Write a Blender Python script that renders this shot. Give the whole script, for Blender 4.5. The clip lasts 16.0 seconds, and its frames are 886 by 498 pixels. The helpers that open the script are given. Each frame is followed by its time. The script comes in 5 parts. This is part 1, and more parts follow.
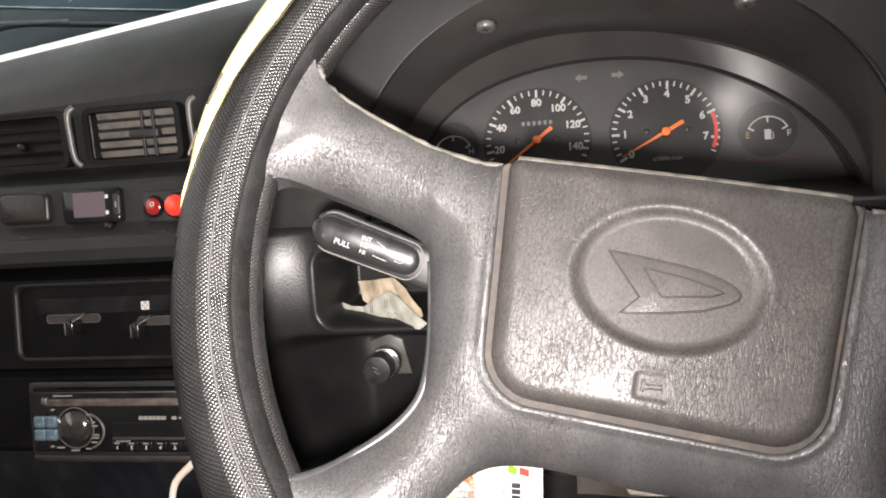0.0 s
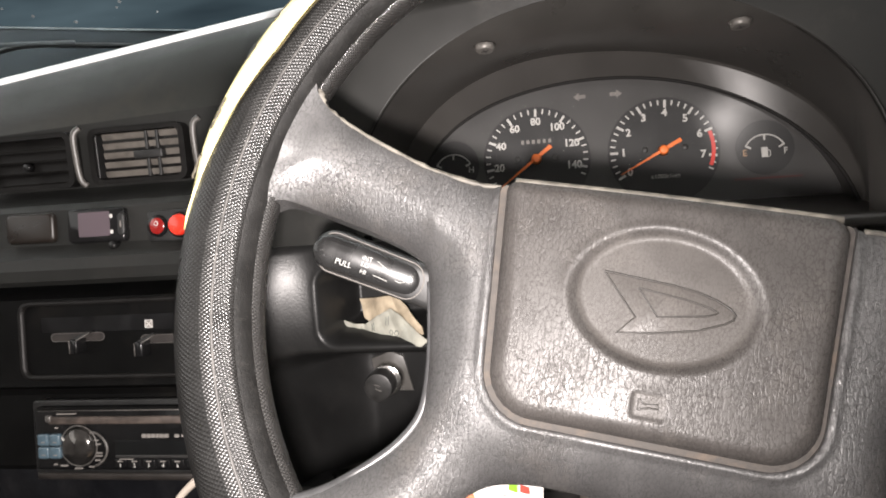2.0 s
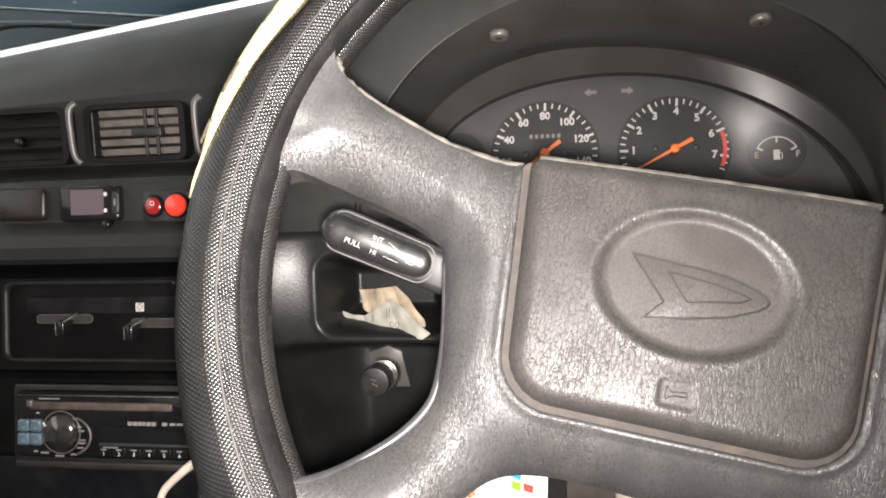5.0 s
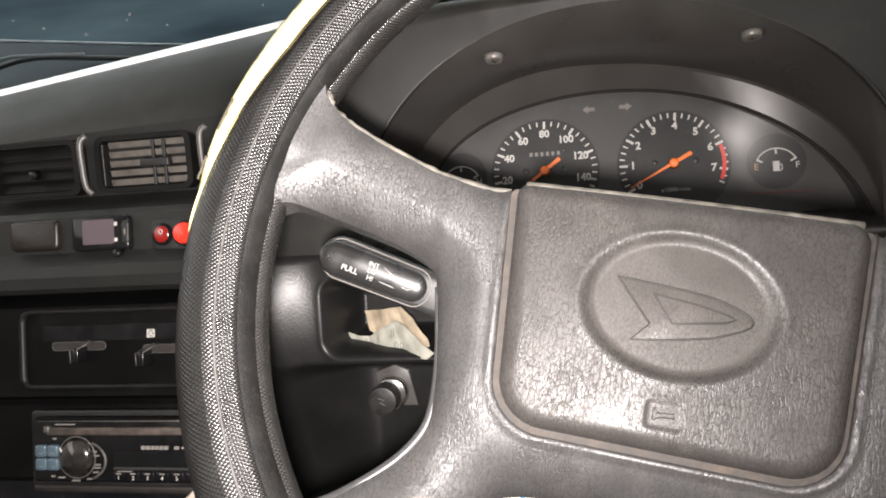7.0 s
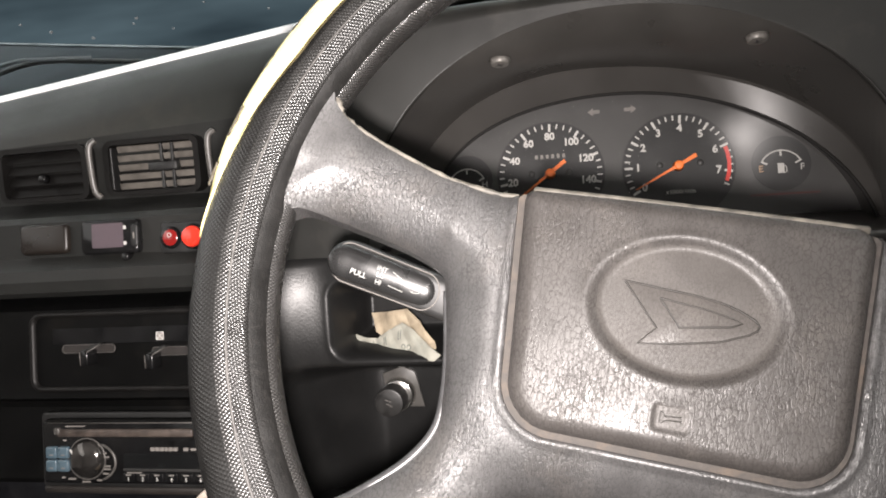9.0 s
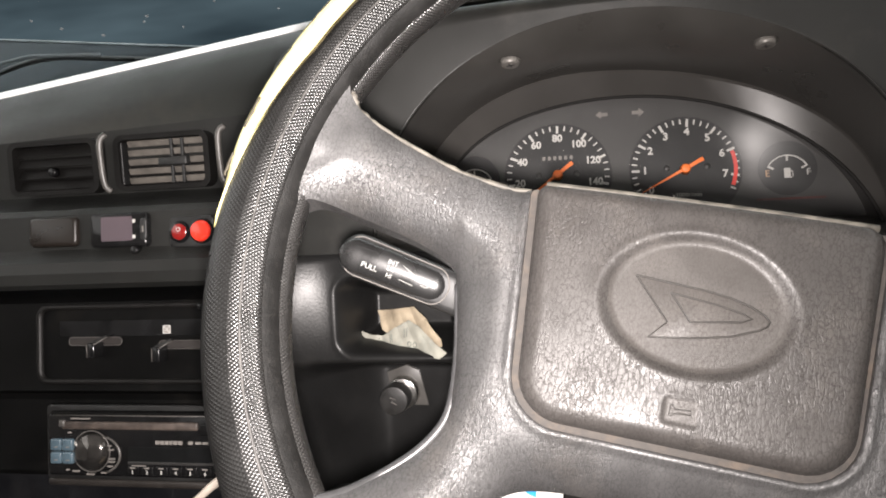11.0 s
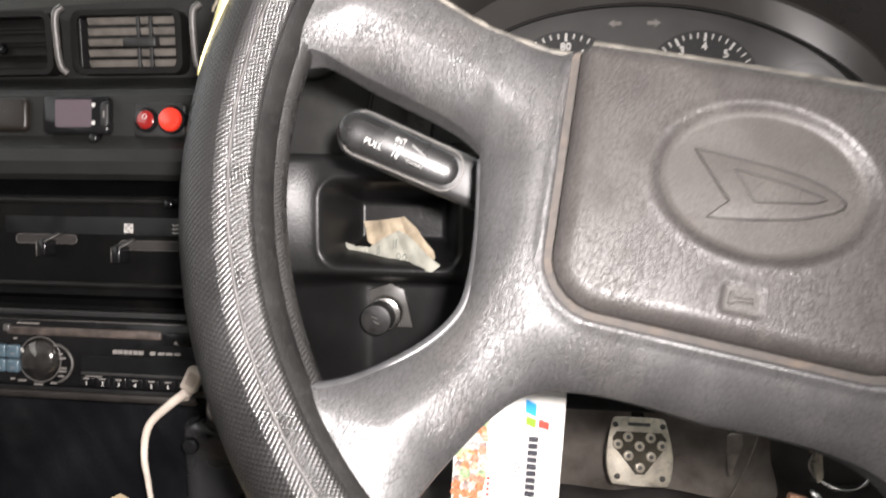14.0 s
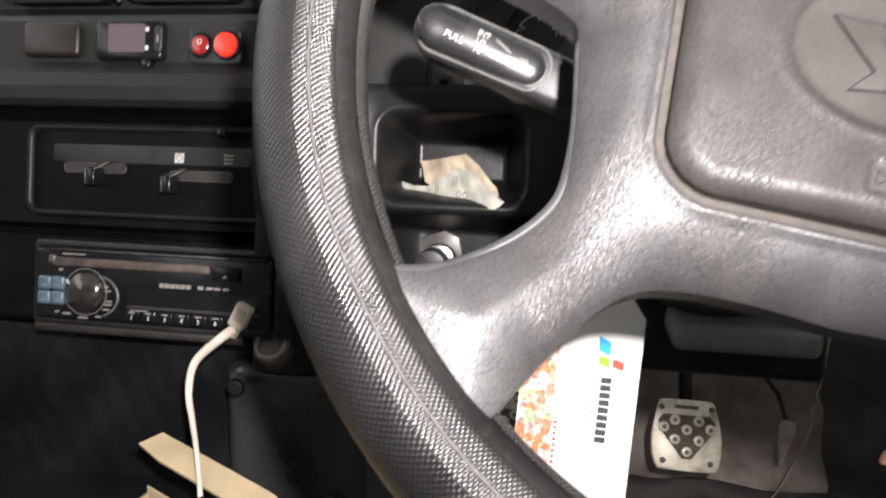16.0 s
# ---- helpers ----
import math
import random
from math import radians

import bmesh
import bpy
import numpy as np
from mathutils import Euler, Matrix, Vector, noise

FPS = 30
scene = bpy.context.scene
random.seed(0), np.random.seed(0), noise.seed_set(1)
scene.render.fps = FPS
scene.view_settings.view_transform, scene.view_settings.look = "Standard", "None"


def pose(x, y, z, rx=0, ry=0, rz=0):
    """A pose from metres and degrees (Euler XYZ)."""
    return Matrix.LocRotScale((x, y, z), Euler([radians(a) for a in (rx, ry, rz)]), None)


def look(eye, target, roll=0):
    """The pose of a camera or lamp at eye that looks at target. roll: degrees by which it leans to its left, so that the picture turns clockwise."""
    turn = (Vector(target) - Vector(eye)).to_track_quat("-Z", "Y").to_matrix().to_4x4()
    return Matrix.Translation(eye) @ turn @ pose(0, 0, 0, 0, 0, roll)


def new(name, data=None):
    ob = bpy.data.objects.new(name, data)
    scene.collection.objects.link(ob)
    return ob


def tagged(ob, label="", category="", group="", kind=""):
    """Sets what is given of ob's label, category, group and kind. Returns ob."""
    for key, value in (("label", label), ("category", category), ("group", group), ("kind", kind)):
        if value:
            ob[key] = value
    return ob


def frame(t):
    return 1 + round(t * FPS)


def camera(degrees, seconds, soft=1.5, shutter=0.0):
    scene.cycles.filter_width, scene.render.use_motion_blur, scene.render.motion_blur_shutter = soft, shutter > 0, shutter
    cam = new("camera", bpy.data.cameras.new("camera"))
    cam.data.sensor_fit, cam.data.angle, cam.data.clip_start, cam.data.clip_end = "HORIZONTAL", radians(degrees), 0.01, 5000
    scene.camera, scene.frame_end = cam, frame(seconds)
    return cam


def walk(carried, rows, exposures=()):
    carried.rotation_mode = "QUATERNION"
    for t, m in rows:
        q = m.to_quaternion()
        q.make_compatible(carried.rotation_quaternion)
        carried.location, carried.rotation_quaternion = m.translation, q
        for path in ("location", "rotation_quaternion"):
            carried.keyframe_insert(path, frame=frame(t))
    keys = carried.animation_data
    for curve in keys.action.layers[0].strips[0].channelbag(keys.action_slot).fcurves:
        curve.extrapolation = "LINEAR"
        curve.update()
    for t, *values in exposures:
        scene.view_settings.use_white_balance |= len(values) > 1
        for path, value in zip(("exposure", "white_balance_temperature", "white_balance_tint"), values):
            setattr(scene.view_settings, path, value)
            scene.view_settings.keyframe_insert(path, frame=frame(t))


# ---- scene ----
cam = camera(65.88, 16.0, soft=1.9, shutter=0.5)
PATH = [
    (0.0, 0.1041, 0.0138, 0.7248, 75.47, 5.07, 8.94),
    (0.5, 0.1040, 0.0133, 0.7242, 75.39, 5.11, 8.72),
    (1.0, 0.1074, 0.0121, 0.7284, 75.91, 5.96, 8.24),
    (1.5, 0.1063, 0.0100, 0.7285, 76.72, 5.19, 8.75),
    (2.0, 0.1068, 0.0101, 0.7289, 76.65, 5.32, 9.12),
    (2.5, 0.1065, 0.0108, 0.7292, 76.14, 5.38, 9.05),
    (3.0, 0.1057, 0.0141, 0.7288, 75.83, 5.17, 8.65),
    (3.5, 0.0972, 0.0206, 0.7188, 74.86, 4.34, 8.19),
    (4.0, 0.0890, 0.0189, 0.7121, 77.05, 2.78, 8.16),
    (6.5, 0.0984, 0.0169, 0.7151, 78.04, 4.29, 9.45),
    (7.0, 0.1032, 0.0146, 0.7200, 78.48, 4.82, 9.61),
    (7.5, 0.1014, 0.0138, 0.7202, 78.12, 4.90, 9.82),
    (8.0, 0.1035, 0.0122, 0.7243, 78.43, 5.35, 9.81),
    (8.5, 0.1015, 0.0128, 0.7231, 78.18, 5.07, 9.70),
    (9.0, 0.1017, 0.0114, 0.7233, 78.45, 5.02, 9.86),
    (11.5, 0.0954, 0.0052, 0.7175, 79.03, 3.91, 10.15),
    (12.0, 0.0953, 0.0039, 0.7191, 79.05, 4.05, 10.45),
    (12.5, 0.0971, 0.0033, 0.7210, 78.95, 4.29, 10.37),
    (13.0, 0.0959, 0.0049, 0.7201, 78.54, 4.20, 9.97),
    (13.5, 0.0876, 0.0176, 0.7204, 78.01, 4.02, 9.74),
    (14.0, 0.0635, 0.0354, 0.6741, 75.47, 0.58, 7.39),
    (14.5, 0.0554, 0.0375, 0.6627, 76.21, -0.16, 8.17),
    (15.0, 0.0541, 0.0384, 0.6553, 76.62, -0.46, 8.07),
    (15.5, 0.0519, 0.0367, 0.6496, 76.48, -0.44, 8.81),
    (16.0, 0.0377, 0.0459, 0.6263, 75.57, -0.48, 9.91),
]
walk(cam, [(t, pose(*row)) for t, *row in PATH], [(0.0, 0.0, 6550, 11), (13.2, 0.0, 6550, 11), (14.0, 0.08, 6400, 11), (16.0, 0.12, 6320, 11)])

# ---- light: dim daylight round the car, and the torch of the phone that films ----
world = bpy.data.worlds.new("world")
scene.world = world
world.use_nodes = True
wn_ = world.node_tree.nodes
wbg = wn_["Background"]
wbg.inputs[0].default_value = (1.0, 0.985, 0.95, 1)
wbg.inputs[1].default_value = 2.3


def lamp(name, kind, energy, at, color, **kw):
    d = bpy.data.lights.new(name, kind)
    d.energy, d.color = energy, color
    o = new(name, d)
    o.matrix_world = at
    return d


flash = lamp("phone_torch", 'AREA', 8.25, look((0.092, 0.014, 0.7025), (-0.30, 0.44, 0.680)), (1.0, 0.93, 0.895))
flash.shape, flash.size, flash.spread = 'DISK', 0.022, radians(168)

# ---- materials ----


def material(name, color, rough=0.5, metal=0.0, spec=0.5, vary=0.25, scale=60.0, bump=0.0, bump_scale=900.0, dirt=None, dirt_amount=0.0, dirt_scale=35.0, coat=0.0, rough_vary=0.08):
    m = bpy.data.materials.new(name)
    m.use_nodes = True
    nt = m.node_tree
    n, l = nt.nodes, nt.links
    b = n["Principled BSDF"]
    b.inputs["Roughness"].default_value = rough
    b.inputs["Metallic"].default_value = metal
    b.inputs["Specular IOR Level"].default_value = spec
    b.inputs["Coat Weight"].default_value = coat
    b.inputs["Coat Roughness"].default_value = 0.15
    tc = n.new("ShaderNodeTexCoord")
    big = n.new("ShaderNodeTexNoise")
    big.inputs["Scale"].default_value = scale
    big.inputs["Detail"].default_value = 6
    l.new(tc.outputs["Object"], big.inputs["Vector"])
    ramp = n.new("ShaderNodeMapRange")
    ramp.inputs["From Min"].default_value, ramp.inputs["From Max"].default_value = 0.3, 0.7
    ramp.inputs["To Min"].default_value, ramp.inputs["To Max"].default_value = 1 - vary, 1 + vary
    l.new(big.outputs["Fac"], ramp.inputs["Value"])
    hsv = n.new("ShaderNodeHueSaturation")
    hsv.inputs["Color"].default_value = (*color, 1)
    l.new(ramp.outputs[0], hsv.inputs["Value"])
    out = hsv.outputs[0]
    if dirt:
        dn = n.new("ShaderNodeTexNoise")
        dn.inputs["Scale"].default_value = dirt_scale
        dn.inputs["Detail"].default_value = 8
        dn.inputs["Roughness"].default_value = 0.7
        l.new(tc.outputs["Object"], dn.inputs["Vector"])
        dr = n.new("ShaderNodeMapRange")
        dr.inputs["From Min"].default_value, dr.inputs["From Max"].default_value = 0.52, 0.72
        dr.inputs["To Max"].default_value = dirt_amount
        l.new(dn.outputs["Fac"], dr.inputs["Value"])
        mix = n.new("ShaderNodeMix")
        mix.data_type = 'RGBA'
        l.new(dr.outputs[0], mix.inputs["Factor"])
        l.new(out, mix.inputs["A"])
        mix.inputs["B"].default_value = (*dirt, 1)
        out = mix.outputs["Result"]
    l.new(out, b.inputs["Base Color"])
    rr = n.new("ShaderNodeMapRange")
    rr.inputs["From Min"].default_value, rr.inputs["From Max"].default_value = 0.3, 0.7
    rr.inputs["To Min"].default_value, rr.inputs["To Max"].default_value = max(0.02, rough - rough_vary), rough + rough_vary
    l.new(big.outputs["Fac"], rr.inputs["Value"])
    l.new(rr.outputs[0], b.inputs["Roughness"])
    if bump:
        fine = n.new("ShaderNodeTexNoise")
        fine.inputs["Scale"].default_value = bump_scale
        fine.inputs["Detail"].default_value = 3
        l.new(tc.outputs["Object"], fine.inputs["Vector"])
        bp = n.new("ShaderNodeBump")
        bp.inputs["Strength"].default_value = bump
        bp.inputs["Distance"].default_value = 0.0006
        l.new(fine.outputs["Fac"], bp.inputs["Height"])
        l.new(bp.outputs[0], b.inputs["Normal"])
    return m


def leather(name, color, rough, cell, depth, strength=0.7, spec=0.38, crack_shade=0.2, wrinkle=1.0):
    """Grained soft plastic: flat islands between thin cracks, crossed by slanting wrinkles, over fine pores. The shade
    in the cracks is put into the colour.
    """
    m = material(name, color, rough, vary=0.16, scale=45, spec=spec, dirt=(0.085, 0.075, 0.066), dirt_amount=0.35, dirt_scale=28)
    nt = m.node_tree
    n, l = nt.nodes, nt.links
    b = n["Principled BSDF"]
    tc = n["Texture Coordinate"]

    def calc(op, a, bb=None, c=None):
        k = n.new("ShaderNodeMath")
        k.operation = op
        for i, v in enumerate((a, bb, c)):
            if v is None:
                continue
            if isinstance(v, (int, float)):
                k.inputs[i].default_value = v
            else:
                l.new(v, k.inputs[i])
        return k.outputs[0]

    def noise(scale, detail, vec, rotate=None, stretch=None):
        if stretch:
            mp = n.new("ShaderNodeMapping")
            mp.inputs["Rotation"].default_value = (0, 0, radians(rotate))
            mp.inputs["Scale"].default_value = stretch
            l.new(vec, mp.inputs[0])
            vec = mp.outputs[0]
        t = n.new("ShaderNodeTexNoise")
        t.inputs["Scale"].default_value = scale
        t.inputs["Detail"].default_value = detail
        l.new(vec, t.inputs["Vector"])
        return t

    def span(v, lo, hi, to0=0.0, to1=1.0):
        k = n.new("ShaderNodeMapRange")
        k.interpolation_type = 'SMOOTHSTEP'
        for q, w in (("From Min", lo), ("From Max", hi), ("To Min", to0), ("To Max", to1)):
            k.inputs[q].default_value = w
        l.new(v, k.inputs["Value"])
        return k.outputs[0]
    wob = noise(1.4 / cell, 3, tc.outputs["Object"])
    add = n.new("ShaderNodeVectorMath")
    add.operation = 'MULTIPLY_ADD'
    l.new(wob.outputs["Color"], add.inputs[0])
    add.inputs[1].default_value = (cell * 1.1,) * 3
    squash = n.new("ShaderNodeMapping")
    squash.inputs["Rotation"].default_value = (0, 0, radians(38))
    squash.inputs["Scale"].default_value = (1.25, 0.74, 1.0)
    l.new(tc.outputs["Object"], squash.inputs[0])
    l.new(squash.outputs[0], add.inputs[2])
    islands, pillows = [], []
    for size, edge in ((1.0, 0.085), (0.45, 0.12)):
        vor = n.new("ShaderNodeTexVoronoi")
        vor.feature = 'DISTANCE_TO_EDGE'
        vor.inputs["Scale"].default_value = 1 / (cell * size)
        l.new(add.outputs[0], vor.inputs["Vector"])
        islands.append(span(vor.outputs["Distance"], 0.0, edge))
        pillows.append(span(vor.outputs["Distance"], -0.015, 0.095))
    where = span(noise(75, 2, tc.outputs["Object"]).outputs["Fac"], 0.40, 0.62)
    folds_ = noise(0.40 / cell, 3, tc.outputs["Object"], -38, (3.0, 0.8, 1.0))
    line = calc('ABSOLUTE', calc('SUBTRACT', folds_.outputs["Fac"], 0.5))
    crease = span(line, -0.01, 0.075)
    coarse = calc('MAXIMUM', islands[0], calc('MULTIPLY', where, 0.5))
    flat = calc('MULTIPLY', calc('MULTIPLY', coarse, calc('MULTIPLY_ADD', islands[1], 0.15, 0.85)), span(line, 0.0, 0.022, 0.30))
    # Crack shade painted in: base colour darkened between the islands.
    old = b.inputs["Base Color"].links[0].from_socket
    shade_mix = n.new("ShaderNodeMix")
    shade_mix.data_type = 'RGBA'
    shade_mix.inputs["A"].default_value = (color[0] * (1 - crack_shade), color[1] * (1 - crack_shade), color[2] * (1 - crack_shade), 1)
    l.new(flat, shade_mix.inputs["Factor"])
    l.new(old, shade_mix.inputs["B"])
    l.new(shade_mix.outputs["Result"], b.inputs["Base Color"])
    l.new(calc('MULTIPLY_ADD', flat, spec * 0.68, spec * 0.32), b.inputs["Specular IOR Level"])
    sheen = b.inputs["Roughness"].links[0].from_socket
    l.new(calc('MULTIPLY_ADD', calc('SUBTRACT', 1.0, flat), 0.12, sheen), b.inputs["Roughness"])
    fine = noise(1.9 / cell, 3, tc.outputs["Object"])
    h = calc('MULTIPLY_ADD', pillows[1], 0.40, pillows[0])
    h = calc('MULTIPLY_ADD', crease, 1.5 * wrinkle, h)
    h = calc('MULTIPLY_ADD', fine.outputs["Fac"], 0.08, h)
    bp = n.new("ShaderNodeBump")
    worn = noise(16, 2, tc.outputs["Object"])
    l.new(span(worn.outputs["Fac"], 0.38, 0.60, 0.25 * strength, 1.15 * strength), bp.inputs["Strength"])
    bp.inputs["Distance"].default_value = depth
    l.new(h, bp.inputs["Height"])
    l.new(bp.outputs[0], b.inputs["Normal"])
    return m


def weave(name, color, rough, pitch, depth, ridges=False, thread=None, spec=0.75):
    """Embossed diamond weave, laid out in metres along and round the grip."""
    m = material(name, color, rough, vary=0.2, scale=50, spec=spec)
    nt = m.node_tree
    n, l = nt.nodes, nt.links
    b = n["Principled BSDF"]
    uv = n.new("ShaderNodeUVMap")
    uv.uv_map = "grip"
    sep = n.new("ShaderNodeSeparateXYZ")
    l.new(uv.outputs[0], sep.inputs[0])

    def math_(op, a, bb=None, c=None):
        k = n.new("ShaderNodeMath")
        k.operation = op
        for i, v in enumerate((a, bb, c)):
            if v is None:
                continue
            if isinstance(v, (int, float)):
                k.inputs[i].default_value = v
            else:
                l.new(v, k.inputs[i])
        return k.outputs[0]
    k = math.pi / pitch
    s = math_('MULTIPLY', math_('ADD', sep.outputs[0], math_('MULTIPLY', sep.outputs[1], 0.8)), 1.0 if ridges else 0.85)
    d = math_('SUBTRACT', sep.outputs[0], math_('MULTIPLY', sep.outputs[1], 0.8))
    h = math_('ABSOLUTE', math_('MULTIPLY', math_('SINE', math_('MULTIPLY', s, k)), math_('SINE', math_('MULTIPLY', d, k))))
    if thread:
        yarn = n.new("ShaderNodeMix")
        yarn.data_type = 'RGBA'
        l.new(math_('POWER', h, 2.0), yarn.inputs["Factor"])
        l.new(b.inputs["Base Color"].links[0].from_socket, yarn.inputs["A"])
        yarn.inputs["B"].default_value = (*thread, 1)
        l.new(yarn.outputs["Result"], b.inputs["Base Color"])
    if ridges:
        h = math_('SUBTRACT', 1.0, h)
    bp = n.new("ShaderNodeBump")
    bp.inputs["Strength"].default_value = 1.0
    bp.inputs["Distance"].default_value = depth
    l.new(h, bp.inputs["Height"])
    l.new(bp.outputs[0], b.inputs["Normal"])
    return m


SHOULDER = weave("black_twill_shoulder", (0.009, 0.0088, 0.0085), 0.34, 0.0017, 0.00022, False, (0.018, 0.0173, 0.0166), 0.58)
PAD = leather("grained_grey_vinyl", (0.0355, 0.0325, 0.0306), 0.40, 0.0026, 0.00022, 0.30, 0.42, 0.20, 1.0)
# Darker than the dish, for the lines of emblem and horn symbol.
EMBLINE = material("dark_embossing_line", (0.016, 0.014, 0.012), 0.6, vary=0.3, scale=120)
DISH = leather("worn_smooth_grey_vinyl", (0.046, 0.042, 0.039), 0.44, 0.0016, 0.00008, 0.45, 0.38, 0.10, 0.3)
SPOKE = leather("worn_grey_vinyl", (0.036, 0.0352, 0.0352), 0.41, 0.0024, 0.00020, 0.50, 0.88, 0.28, 0.7)
SMOOTH = material("smooth_dark_rubber", (0.0065, 0.0063, 0.0060), 0.46, spec=0.3, bump=0.35, bump_scale=1100, dirt=(0.06, 0.055, 0.050), dirt_amount=0.18, dirt_scale=420)
WEAVE = weave("black_woven_grip", (0.0065, 0.0063, 0.0061), 0.33, 0.0021, 0.00022, True, spec=0.50)
ROPE = weave("black_twill_band", (0.010, 0.0097, 0.0094), 0.33, 0.0017, 0.00024, False, (0.017, 0.0163, 0.0156), 0.50)
ROPEIN = weave("black_twill_edge", (0.010, 0.0097, 0.0094), 0.28, 0.0017, 0.00026, False, (0.045, 0.043, 0.041), 0.9)
WORN_LIT = material("scuffed_and_lit_edge", (0.080, 0.073, 0.061), 0.6, vary=0.6, scale=140, bump=0.4, dirt=(0.045, 0.042, 0.04), dirt_amount=0.85, dirt_scale=110)
CREAM = material("cream_glossy_plastic", (0.70, 0.63, 0.29), 0.28, vary=0.06, scale=25, bump=0.05, coat=0.5)
GAP = material("dusty_groove", (0.040, 0.035, 0.031), 0.8, vary=0.4, scale=200, bump=0.4, dirt=(0.10, 0.072, 0.050), dirt_amount=0.6, dirt_scale=60)
DASH = material("dark_dashboard_plastic", (0.0100, 0.0103, 0.0097), 0.5, spec=0.25, vary=0.2, scale=18, bump=0.35, bump_scale=1400, dirt=(0.04, 0.037, 0.034), dirt_amount=0.12, dirt_scale=12)
LOWER_DASH = material("black_console_plastic", (0.0024, 0.0024, 0.0024), 0.48, spec=0.07, vary=0.25, scale=22, bump=0.3, bump_scale=1400, dirt=(0.03, 0.026, 0.022), dirt_amount=0.15, dirt_scale=20)
UPPER_PAD = material("green_grey_pad_plastic", (0.0108, 0.0116, 0.0104), 0.46, spec=0.30, vary=0.2, scale=18, bump=0.35, bump_scale=1400, dirt=(0.06, 0.055, 0.045), dirt_amount=0.25, dirt_scale=12)
TOPPAD = material("dark_green_grey_pad_plastic", (0.0108, 0.0108, 0.0099), 0.42, spec=0.28, vary=0.2, scale=18, bump=0.14, bump_scale=1400, dirt=(0.07, 0.065, 0.055), dirt_amount=0.25, dirt_scale=12)
PANEL = material("charcoal_panel_plastic", (0.0085, 0.0085, 0.0085), 0.37, spec=0.26, rough_vary=0.06, vary=0.15, scale=22, bump=0.2, bump_scale=500, dirt=(0.07, 0.065, 0.06), dirt_amount=0.07, dirt_scale=16)
BLACK = material("black_matt_plastic", (0.0065, 0.0065, 0.0065), 0.5, vary=0.3, scale=40, bump=0.2)
GLOSS = material("black_glossy_plastic", (0.0045, 0.0045, 0.0048), 0.20, spec=0.32, vary=0.3, scale=60, bump=0.03, dirt=(0.02, 0.018, 0.016), dirt_amount=0.15)
HOOD = material("dark_hood_plastic", (0.036, 0.0342, 0.0318), 0.34, vary=0.15, scale=20, bump=0.2, bump_scale=1600)
FACE = material("dial_face_grey", (0.034, 0.033, 0.032), 0.55, vary=0.15, scale=30)
DIAL = material("dial_face_black", (0.010, 0.010, 0.010), 0.6, vary=0.1)
PRINT = material("white_print", (0.40, 0.39, 0.37), 0.6, vary=0.05)
DIM = material("faded_grey_print", (0.14, 0.13, 0.12), 0.6, vary=0.15)
ORANGE = material("orange_needle", (0.66, 0.15, 0.03), 0.45, vary=0.05)
RED = material("red_print", (0.50, 0.04, 0.03), 0.5, vary=0.1)
AMBER = material("faded_amber_print", (0.36, 0.22, 0.12), 0.55, vary=0.1)
REDBTN = material("red_plastic_button", (0.55, 0.028, 0.014), 0.25, vary=0.08, coat=0.4)
LCD = material("grey_lcd_glass", (0.062, 0.046, 0.054), 0.35, spec=0.3, vary=0.05)
BLUE = material("pale_blue_button", (0.050, 0.078, 0.098), 0.3, vary=0.1)
CHROME = material("dull_chrome", (0.55, 0.54, 0.52), 0.22, metal=1.0, vary=0.1)
STEEL = material("brushed_aluminium", (0.74, 0.67, 0.55), 0.42, metal=0.25, vary=0.2, scale=80, dirt=(0.2, 0.16, 0.10), dirt_amount=0.5, dirt_scale=60)
WHITECARD = material("white_card", (0.80, 0.78, 0.74), 0.5, vary=0.03)
PAPER = material("creased_banknote", (0.27, 0.265, 0.225), 0.7, vary=0.25, scale=90, bump=0.3, bump_scale=300, dirt=(0.20, 0.22, 0.20), dirt_amount=0.6, dirt_scale=60)
TAN = material("tan_cardboard", (0.31, 0.245, 0.150), 0.75, vary=0.15, scale=30, bump=0.3, bump_scale=500, dirt=(0.22, 0.165, 0.10), dirt_amount=0.5, dirt_scale=18)
CABLE = material("off_white_cable", (0.48, 0.42, 0.36), 0.4, vary=0.15)
VINYL = material("black_floor_vinyl", (0.0050, 0.0052, 0.0064), 0.42, spec=0.2, vary=0.35, scale=14, bump=0.5, bump_scale=260, dirt=(0.022, 0.021, 0.021), dirt_amount=0.3, dirt_scale=18)
CARPET = material("dusty_dark_floor_covering", (0.12, 0.112, 0.106), 0.7, vary=0.45, scale=12, bump=0.5, bump_scale=240, dirt=(0.08, 0.065, 0.05), dirt_amount=0.5, dirt_scale=9)
CABIN = material("grey_cabin_lining", (0.36, 0.35, 0.335), 0.8, vary=0.15, scale=10, bump=0.3)
GLARE = material("white_edge_glare", (0.88, 0.90, 0.91), 0.3, vary=0.08, scale=30)

# ---- mesh helpers ----


def thing(name, at, label, category, group=""):
    e = new(name)
    e.matrix_world = at
    e.empty_display_size = 0.02
    return tagged(e, label, category, group)


def part(name, bm, mat, parent=None, label="", smooth=True):
    me = bpy.data.meshes.new(name)
    bm.to_mesh(me)
    bm.free()
    for p in me.polygons:
        p.use_smooth = smooth
    me.materials.append(mat)
    o = new(name, me)
    if parent is not None:
        o.parent = parent
    if label:
        o["label"] = label
    return o


def sharp(bm, angle=35):
    bm.normal_update()
    for e in bm.edges:
        if len(e.link_faces) == 2 and e.calc_face_angle(0) > radians(angle):
            e.smooth = False
    return bm


